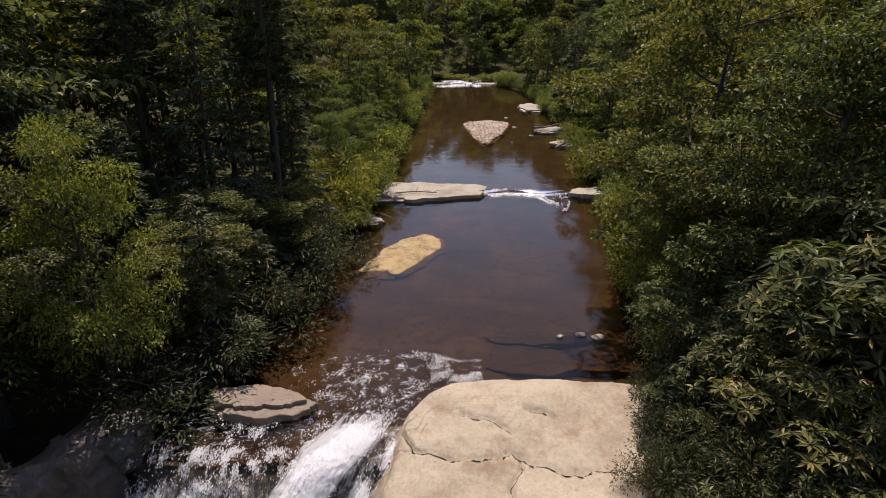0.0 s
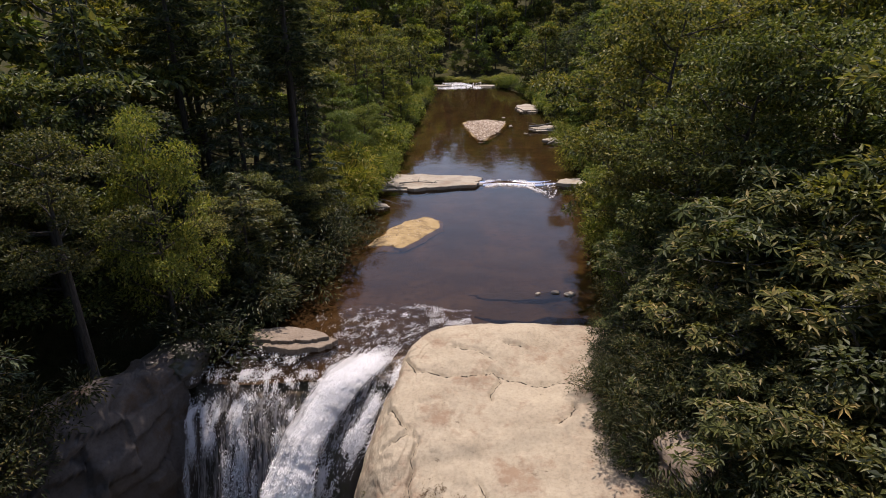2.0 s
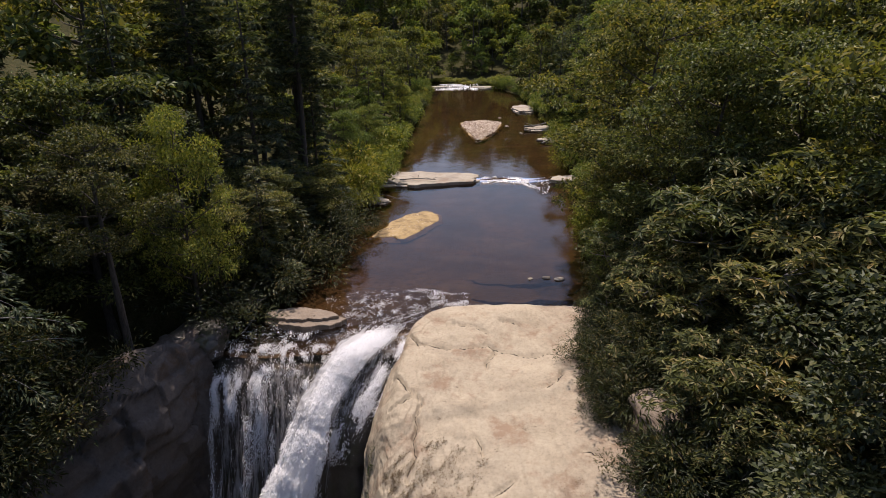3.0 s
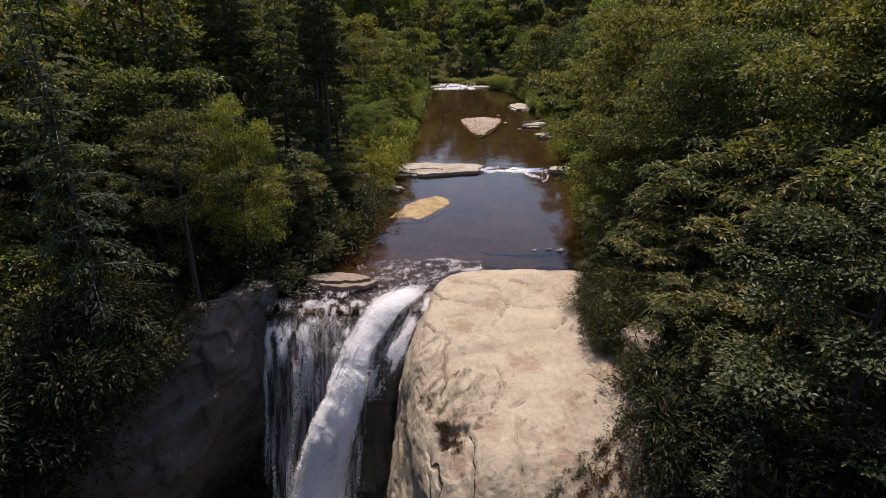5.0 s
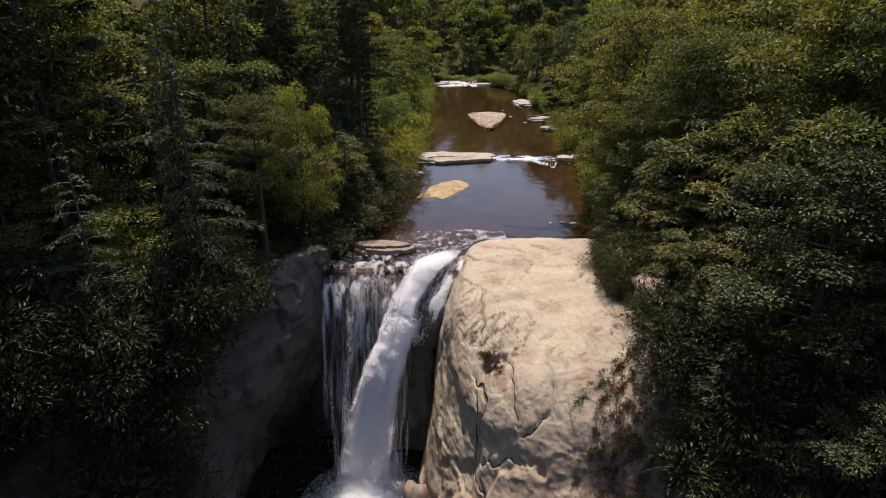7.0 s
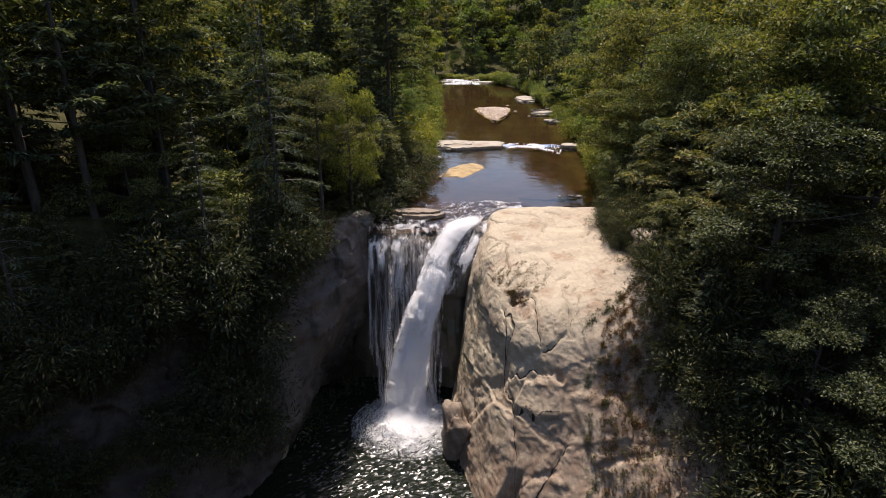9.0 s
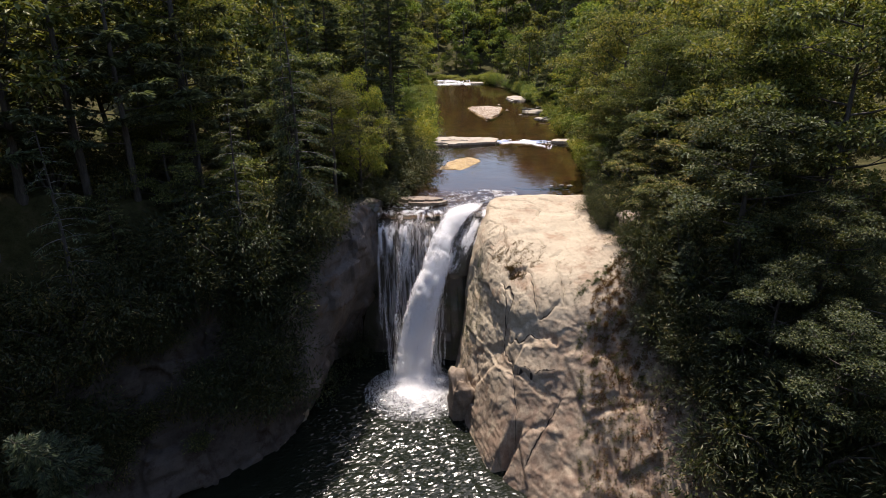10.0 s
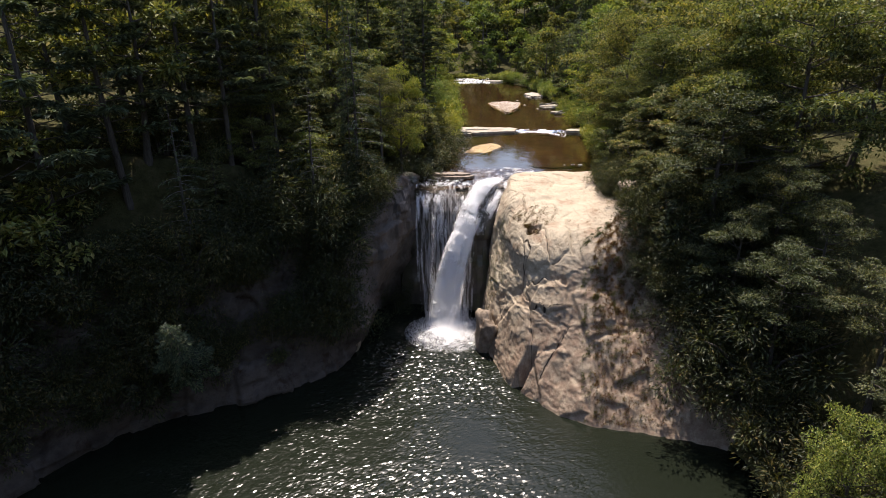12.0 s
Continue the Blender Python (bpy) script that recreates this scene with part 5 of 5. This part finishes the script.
for x, y, tall in ((17.6, 72, 12), (19.2, 84, 14), (17.0, 64, 9), (20.5, 97, 15), (15.6, 51, 9), (-13.5, 74, 11), (-13.8, 92, 13)):
    young_hemlock[0].put(x, y, tall, turn())
snag[0].put(-19.8, 10.3, 19, 0.4, z=0.0, wide=1.15)
pine[1].put(-20.3, 10.9, 21, 0.9, z=0.0, wide=0.5)
snag[0].put(-22.6, 5.0, 12, 2.4, z=-1.5)
snag[0].put(-33, 0.5, 13, 1.4, z=-2.5)
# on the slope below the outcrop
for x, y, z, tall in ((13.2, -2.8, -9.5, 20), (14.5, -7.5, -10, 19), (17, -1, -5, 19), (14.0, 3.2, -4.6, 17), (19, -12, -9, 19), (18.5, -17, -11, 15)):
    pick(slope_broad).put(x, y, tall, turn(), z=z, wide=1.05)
for x, y, z, tall in ((15.5, -25, -14, 13), (16.5, -20, -13, 13), (13.2, 26.8, 0.6, 9)):
    fine_hemlock[int(x) % 2].put(x, y, tall, turn(), z=z, wide=1.0)
for x, y, z, tall in ((9.9, 3.6, -5.2, 14), (11.6, -0.6, -8.8, 17), (10.9, 6.6, -1.6, 11), (12.2, -4.6, -12, 17)):
    pine[0].put(x, y, tall, turn(), z=z, wide=0.85)
near_bright[0].put(13.4, -18.5, 18.5, 0.5, z=-15.2, wide=1.1)
for x, y, z, tall in ((10.8, 5.6, -2.2, 4.2), (12.0, 2.4, -4.8, 4.0), (12.2, -0.6, -7.4, 4.0), (13.2, -3.6, -10, 4.2), (9.8, 8.0, -0.6, 3.0), (11.6, -6.4, -12, 4.0), (13.5, -9.5, -13, 4.0), (14, -13.5, -14, 3.6), (13.5, -18, -15, 3.4)):
    pick(rhodo).put(x, y, tall, turn(), z=z)
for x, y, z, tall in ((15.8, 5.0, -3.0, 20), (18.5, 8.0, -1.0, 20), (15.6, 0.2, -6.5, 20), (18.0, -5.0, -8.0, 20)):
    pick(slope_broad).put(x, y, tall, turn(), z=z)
for x, y, tall in ((24, 33, 17), (27, 38, 18), (31, 42, 18), (36, 46, 18), (29, 34, 17), (34, 39, 18)):
    pick(mid_broad).put(x, y, tall, turn())
# brush on the dome's shoulder; low dark shrubs also stand in for its shadow
for x, y, z, tall in ((8.4, 7.2, -0.9, 1.5), (7.9, 5.6, -2.4, 1.5), (7.3, 4.0, -3.8, 1.2), (8.8, 4.8, -3.0, 1.9), (8.2, 2.8, -5.2, 1.6), (9.6, 3.2, -4.6, 2.4), (9.6, 1.0, -6.8, 2.0), (10.6, 1.4, -6.4, 2.6), (10.6, -1.0, -8.4, 2.4),
                      (6.9, 15.6, 0.0, 0.8), (7.3, 13.4, 0.0, 1.1), (7.3, 17.8, 0.0, 1.1), (8.0, 19.8, 0.0, 1.5)):
    pick(rhodo).put(x, y, tall, turn(), z=z, wide=tall / 2.8)
for x, y, z, tall in ((7.9, 18.6, -0.1, 1.5), (7.6, 16.2, -0.1, 1.3), (6.8, 17.4, -0.1, 1.5), (6.8, 14.2, -0.2, 1.3), (8.0, 13.9, 0.0, 1.7), (8.6, 17.2, 0.0, 2.0), (8.7, 15.0, 0.0, 2.2), (8.4, 20.6, 0.0, 1.6), (8.6, 22.6, 0.0, 1.6), (9.9, 13.0, 1.0, 1.6), (10.6, 11.6, 0.6, 2.2), (7.2, 12.6, -0.1, 1.2), (8.6, 8.0, -0.6, 1.0), (7.3, 9.7, -0.4, 1.2), (8.4, 9.3, -0.4, 1.7), (9.6, 9.6, -0.4, 2.0), (8.2, 6.8, -1.6, 1.2), (8.9, 5.4, -2.6, 1.8)):
    pick(rhodo).put(x, y, tall, turn(), z=z)

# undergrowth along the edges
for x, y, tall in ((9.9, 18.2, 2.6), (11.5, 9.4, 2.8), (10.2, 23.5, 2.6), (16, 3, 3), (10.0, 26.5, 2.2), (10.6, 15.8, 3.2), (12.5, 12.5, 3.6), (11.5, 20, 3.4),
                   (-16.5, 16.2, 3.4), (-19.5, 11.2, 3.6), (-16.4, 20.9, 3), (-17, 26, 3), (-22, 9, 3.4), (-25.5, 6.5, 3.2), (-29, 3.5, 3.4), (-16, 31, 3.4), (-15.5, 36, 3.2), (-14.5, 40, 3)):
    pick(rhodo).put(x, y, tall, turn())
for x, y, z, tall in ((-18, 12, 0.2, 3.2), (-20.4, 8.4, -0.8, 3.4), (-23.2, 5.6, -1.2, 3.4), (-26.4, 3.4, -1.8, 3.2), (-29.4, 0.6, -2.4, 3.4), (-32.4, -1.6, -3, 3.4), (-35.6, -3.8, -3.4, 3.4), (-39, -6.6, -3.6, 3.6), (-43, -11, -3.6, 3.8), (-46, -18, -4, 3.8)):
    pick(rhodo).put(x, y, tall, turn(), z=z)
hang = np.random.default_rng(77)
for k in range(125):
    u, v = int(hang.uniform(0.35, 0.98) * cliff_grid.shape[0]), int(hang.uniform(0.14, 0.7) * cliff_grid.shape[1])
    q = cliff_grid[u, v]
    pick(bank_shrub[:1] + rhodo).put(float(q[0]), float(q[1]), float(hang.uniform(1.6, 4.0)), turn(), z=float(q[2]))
leaning = pine[0].put(-32.0, -5.2, 11.0, 0.3, z=-10.8)
leaning.matrix_world = Matrix.Translation((-32.0, -5.2, -10.8)) @ Matrix.Rotation(radians(40), 4, Vector((0.9, 0.36, 0))) @ Matrix.Diagonal((0.62, 0.62, 0.52, 1))
for x, y, tall in ((-11.3, 46, 3.0), (-10.6, 50, 3.0), (-11.2, 54, 3.4), (-10.7, 58, 2.8), (-12.4, 49, 3.8), (-12.6, 53, 4.0), (-10.6, 64, 2.2), (-11, 70, 2.4), (-10.6, 77, 2.4), (15.2, 66, 2.6), (16, 72, 2.6), (16.5, 79, 2.8), (17, 88, 2.8), (11.2, 33.5, 2.2), (12.8, 41, 2.4), (13.6, 47, 2.6), (14.4, 53, 2.4), (18.6, 100, 3), (19.5, 112, 3), (19.5, 125, 3)):
    pick(willow).put(x, y, tall, turn())

# the woods
def sow(count, box, kinds, tall, gap, margin, taken, seed):
    """Plants at random places of a box that keep off the water, the bare rock and one another."""
    r = np.random.default_rng(seed)
    for _ in range(count * 12):
        if count <= 0:
            break
        x, y = r.uniform(box[0], box[1]), r.uniform(box[2], box[3])
        if outside([x], [y], RIVER)[0] < margin or outside([x], [y], POOL)[0] < margin + 4 or (-5 < x < 10 and y < 26) or any((x - a) ** 2 + (y - b) ** 2 < gap * gap for a, b in taken):
            continue
        taken.append((x, y))
        kinds[int(r.integers(len(kinds)))].put(x, y, float(r.uniform(*tall)), float(r.uniform(0, 6.28)))
        count -= 1


taken = []
sow(10, (-40, -21, 26, 60), mid_broad + pine, (15, 22), 4.5, 3.0, taken, 1)
sow(14, (-40, -13, 60, 110), mid_broad + pine, (15, 22), 4.5, 3.0, taken, 21)
sow(13, (-24, -12, 62, 130), mid_bright, (9, 14), 4.0, 1.5, taken, 2)
sow(34, (-42, -17, 2, 44), bank_shrub[:1] + rhodo[:1], (2.0, 4.5), 2.6, 1.0, [], 22)
sow(16, (-62, -36, -10, 24), bank_shrub[:1], (3.0, 5.5), 3.5, 1.0, [], 23)
sow(14, (12, 34, 4, 60), bank_shrub[:1], (2.0, 4.0), 3.0, 1.5, [], 24)
sow(26, (12, 45, 22, 120), mid_broad + mid_bright, (12, 19), 4.5, 2.5, taken, 3)
sow(8, (14, 30, 60, 130), pine, (16, 22), 4.0, 2.0, taken, 4)
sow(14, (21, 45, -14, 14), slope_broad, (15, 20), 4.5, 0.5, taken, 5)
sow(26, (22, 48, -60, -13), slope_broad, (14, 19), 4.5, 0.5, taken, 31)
sow(20, (-66, -32, -34, 24), mid_broad + pine, (14, 20), 4.0, 0.0, taken, 6)
sow(16, (-60, -38, -40, 10), bank_shrub, (3, 5), 3.0, -2.0, [], 16)
sow(60, (-80, -12, 90, 260), far_broad + far_pine, (15, 22), 5, 2.0, taken, 7)
sow(60, (14, 90, 90, 270), far_broad + far_pine, (15, 22), 5, 2.0, taken, 8)
sow(14, (-30, 30, 232, 250), far_broad[1:2] + mid_bright, (9, 14), 4, 2.0, taken, 19)
sow(84, (-70, 80, 238, 330), far_broad + far_pine, (20, 28), 6, 3.0, taken, 9)
sow(10, (40, 60, -10, 60), far_broad, (17, 22), 7, 2.0, taken, 10)
sow(10, (-70, -42, -10, 60), far_broad, (17, 22), 7, 2.0, taken, 11)
edge = []
for y in np.arange(62, 214, 3.2):
    for side in (-1, 1):
        bank_x = np.interp(y, [61, 80, 148, 200, 214], [-9.8, -9.3, -9.9, -13, -16]) if side < 0 else np.interp(y, [61, 69, 86, 148, 176, 200, 214], [14.4, 14.8, 16, 18, 17, 12, 11])
        x = float(bank_x + side * rng.uniform(0.9, 2.8))
        pick(bank_shrub).put(x, float(y + rng.uniform(-1, 1)), float(rng.uniform(2.2, 4.4)), turn())
for y in np.arange(26, 61, 2.4):
    for side in (-1, 1):
        bank_x = np.interp(y, [20, 28, 32, 42, 50, 61], [-14.5, -15.5, -13.5, -12, -10.5, -9.8]) if side < 0 else np.interp(y, [26, 32, 45, 61], [9.2, 9.9, 12.3, 14.4])
        pick(bank_shrub).put(float(bank_x + side * rng.uniform(1.0, 2.2)), float(y), float(rng.uniform(1.8, 3.2)) * (0.55 if side < 0 and y < 46 else 1.0), turn())
for x in np.arange(-26, 20, 2.6):
    pick(willow).put(float(x), float(224 + rng.uniform(-4, 8)), float(rng.uniform(1.0, 1.8)), turn(), wide=1.3)


# dry plants rooted in the joints of the dome
def dome_plants(name, count, bounds, threshold, size, mat, label, seed):
    r = np.random.default_rng(seed)
    flatg = dome_grid.reshape(-1, 3)
    ok = outside(flatg[:, 0], flatg[:, 1], bounds) < 0
    lean = np.stack([flatg[:, 0] * 0.8 - flatg[:, 1] * 0.6, (flatg[:, 0] * 0.6 + flatg[:, 1] * 0.8) * 0.4, flatg[:, 2] * 0.5], 1)
    dense = np.clip(fbm(lean, 4.2, 5, seed) - threshold + 0.3, 0, None) ** 1.3 * ok
    at = flatg[r.choice(len(flatg), count, p=dense / dense.sum())] + r.normal(0, 0.06, (count, 3)) * (1, 1, 0.5)
    up = np.array([0, -0.5, 1.0]) + unit(r, count) * 0.9
    v, f = leaf_quads(at, up, unit(r, count), size, size * 0.3, r)
    tagged(new(name, mesh_from(name, v, f, mat, smooth=False)), label, "plants", kind="stuff")


dome_plants("dry_plants", 6500, [(-3.6, 11.2), (-1.4, 13.0), (1.2, 11.2), (0.4, 9.0), (-0.7, 8.4), (-2.6, 9.0)], -0.05, 0.08, rust_leaf, "rust-brown dry plants rooted in the rock joints", 3)
dome_plants("dry_plants", 1500, [(-2.6, 9.3), (-1.6, 9.2), (-0.9, 7.3), (-2.2, 7.4)], 0.0, 0.13, rust_leaf, "rust-brown dry plants in a hollow of the rock", 5)
dome_plants("dry_plants", 1300, [(5.6, 7.4), (3.6, 6.0), (2.0, 4.6), (2.2, 4.1), (4.4, 5.5), (5.7, 6.8)], 0.0, 0.12, shrub_leaf, "dull green plants along a seam of the rock", 6)
dome_plants("dry_plants", 14000, [(3.4, 4.4), (6.6, 8.2), (9.5, 6.0), (10.5, 0.0), (9.0, -7.0), (2.0, -6.0), (2.8, 1.5)], 0.05, 0.19, rust_leaf, "rust-brown dry plants on the rock face", 9)
dome_plants("dry_plants", 5000, [(-2.6, 7.0), (5.0, 6.4), (4.0, 0.5), (-2.4, 1.0)], 0.36, 0.07, rust_leaf, "rust-brown dry plants rooted in the rock joints", 11)
dome_plants("dry_plants", 1500, [(1.4, 8.6), (5.4, 10.0), (5.6, 8.0), (2.0, 6.4)], 0.3, 0.05, rust_leaf, "small brown tufts sprinkled over the rock", 12)
dome_plants("rock_moss", 2500, [(-6.2, 8.6), (-4.4, 8.6), (-4.2, 13.4), (-5.8, 13.4)], 0.1, 0.12, shrub_leaf, "wet green moss on the rock beside the fall", 15)
dome_plants("rock_moss", 9000, [(2.0, 3.0), (9.0, 4.0), (9.0, -6.5), (1.0, -6.0)], 0.35, 0.15, shrub_leaf, "dull green moss and ferns on the rock face", 14)


# driftwood
def log(name, points, r0, label, seed, twigs=3):
    r = np.random.default_rng(seed)
    p = spline(points, 14)
    pieces = [tube(p, np.linspace(r0, r0 * 0.5, 14) * r.uniform(0.85, 1.1, 14), 8)]
    for k in range(twigs):
        i = int(r.integers(3, 13))
        end = p[i] + unit(r, 1)[0] * r0 * 12 * np.array([1, 1, 0.5]) + np.array([0, 0, r0 * 3])
        pieces.append(tube(spline([p[i], (p[i] + end) / 2 + (0, 0, 0.1), end], 5), np.linspace(r0 * 0.4, r0 * 0.12, 5), 5))
    tagged(new(name, mesh_from(name, *join(pieces), grey_bark)), label, "driftwood")


log("driftwood_log", [(12.0, 100.5, 0.95), (14.2, 101.2, 1.0), (17.5, 103, 1.5)], 0.22, "grey driftwood log stranded on the bank rock", 1)
log("driftwood_log", [(13.2, 84.0, 0.5), (15.5, 86.5, 1.0), (18.0, 88.5, 1.6)], 0.2, "grey driftwood log stranded on the bank rock", 2)
log("driftwood_log", [(-12.8, 46.6, 1.0), (-12.2, 45.0, 2.0), (-12.4, 43.8, 2.6)], 0.14, "bleached log leaning on the bank bushes", 3)
log("driftwood_branch", [(-7.6, 57.6, 0.6), (-5.6, 58.2, 0.62), (-3.2, 57.8, 0.6)], 0.08, "dark branches stranded on the rock ledge", 4, 6)
log("driftwood_branch", [(-10.2, 51.6, 0.4), (-8.6, 51.0, 0.45), (-6.6, 50.2, 0.1)], 0.07, "dark branch hanging over the river edge", 5, 4)
log("driftwood_branch", [(-13.4, 21.2, -0.3), (-12.9, 22.0, 0.4), (-12.7, 22.4, 1.4)], 0.05, "thin dead branch caught by a flat rock", 6, 3)
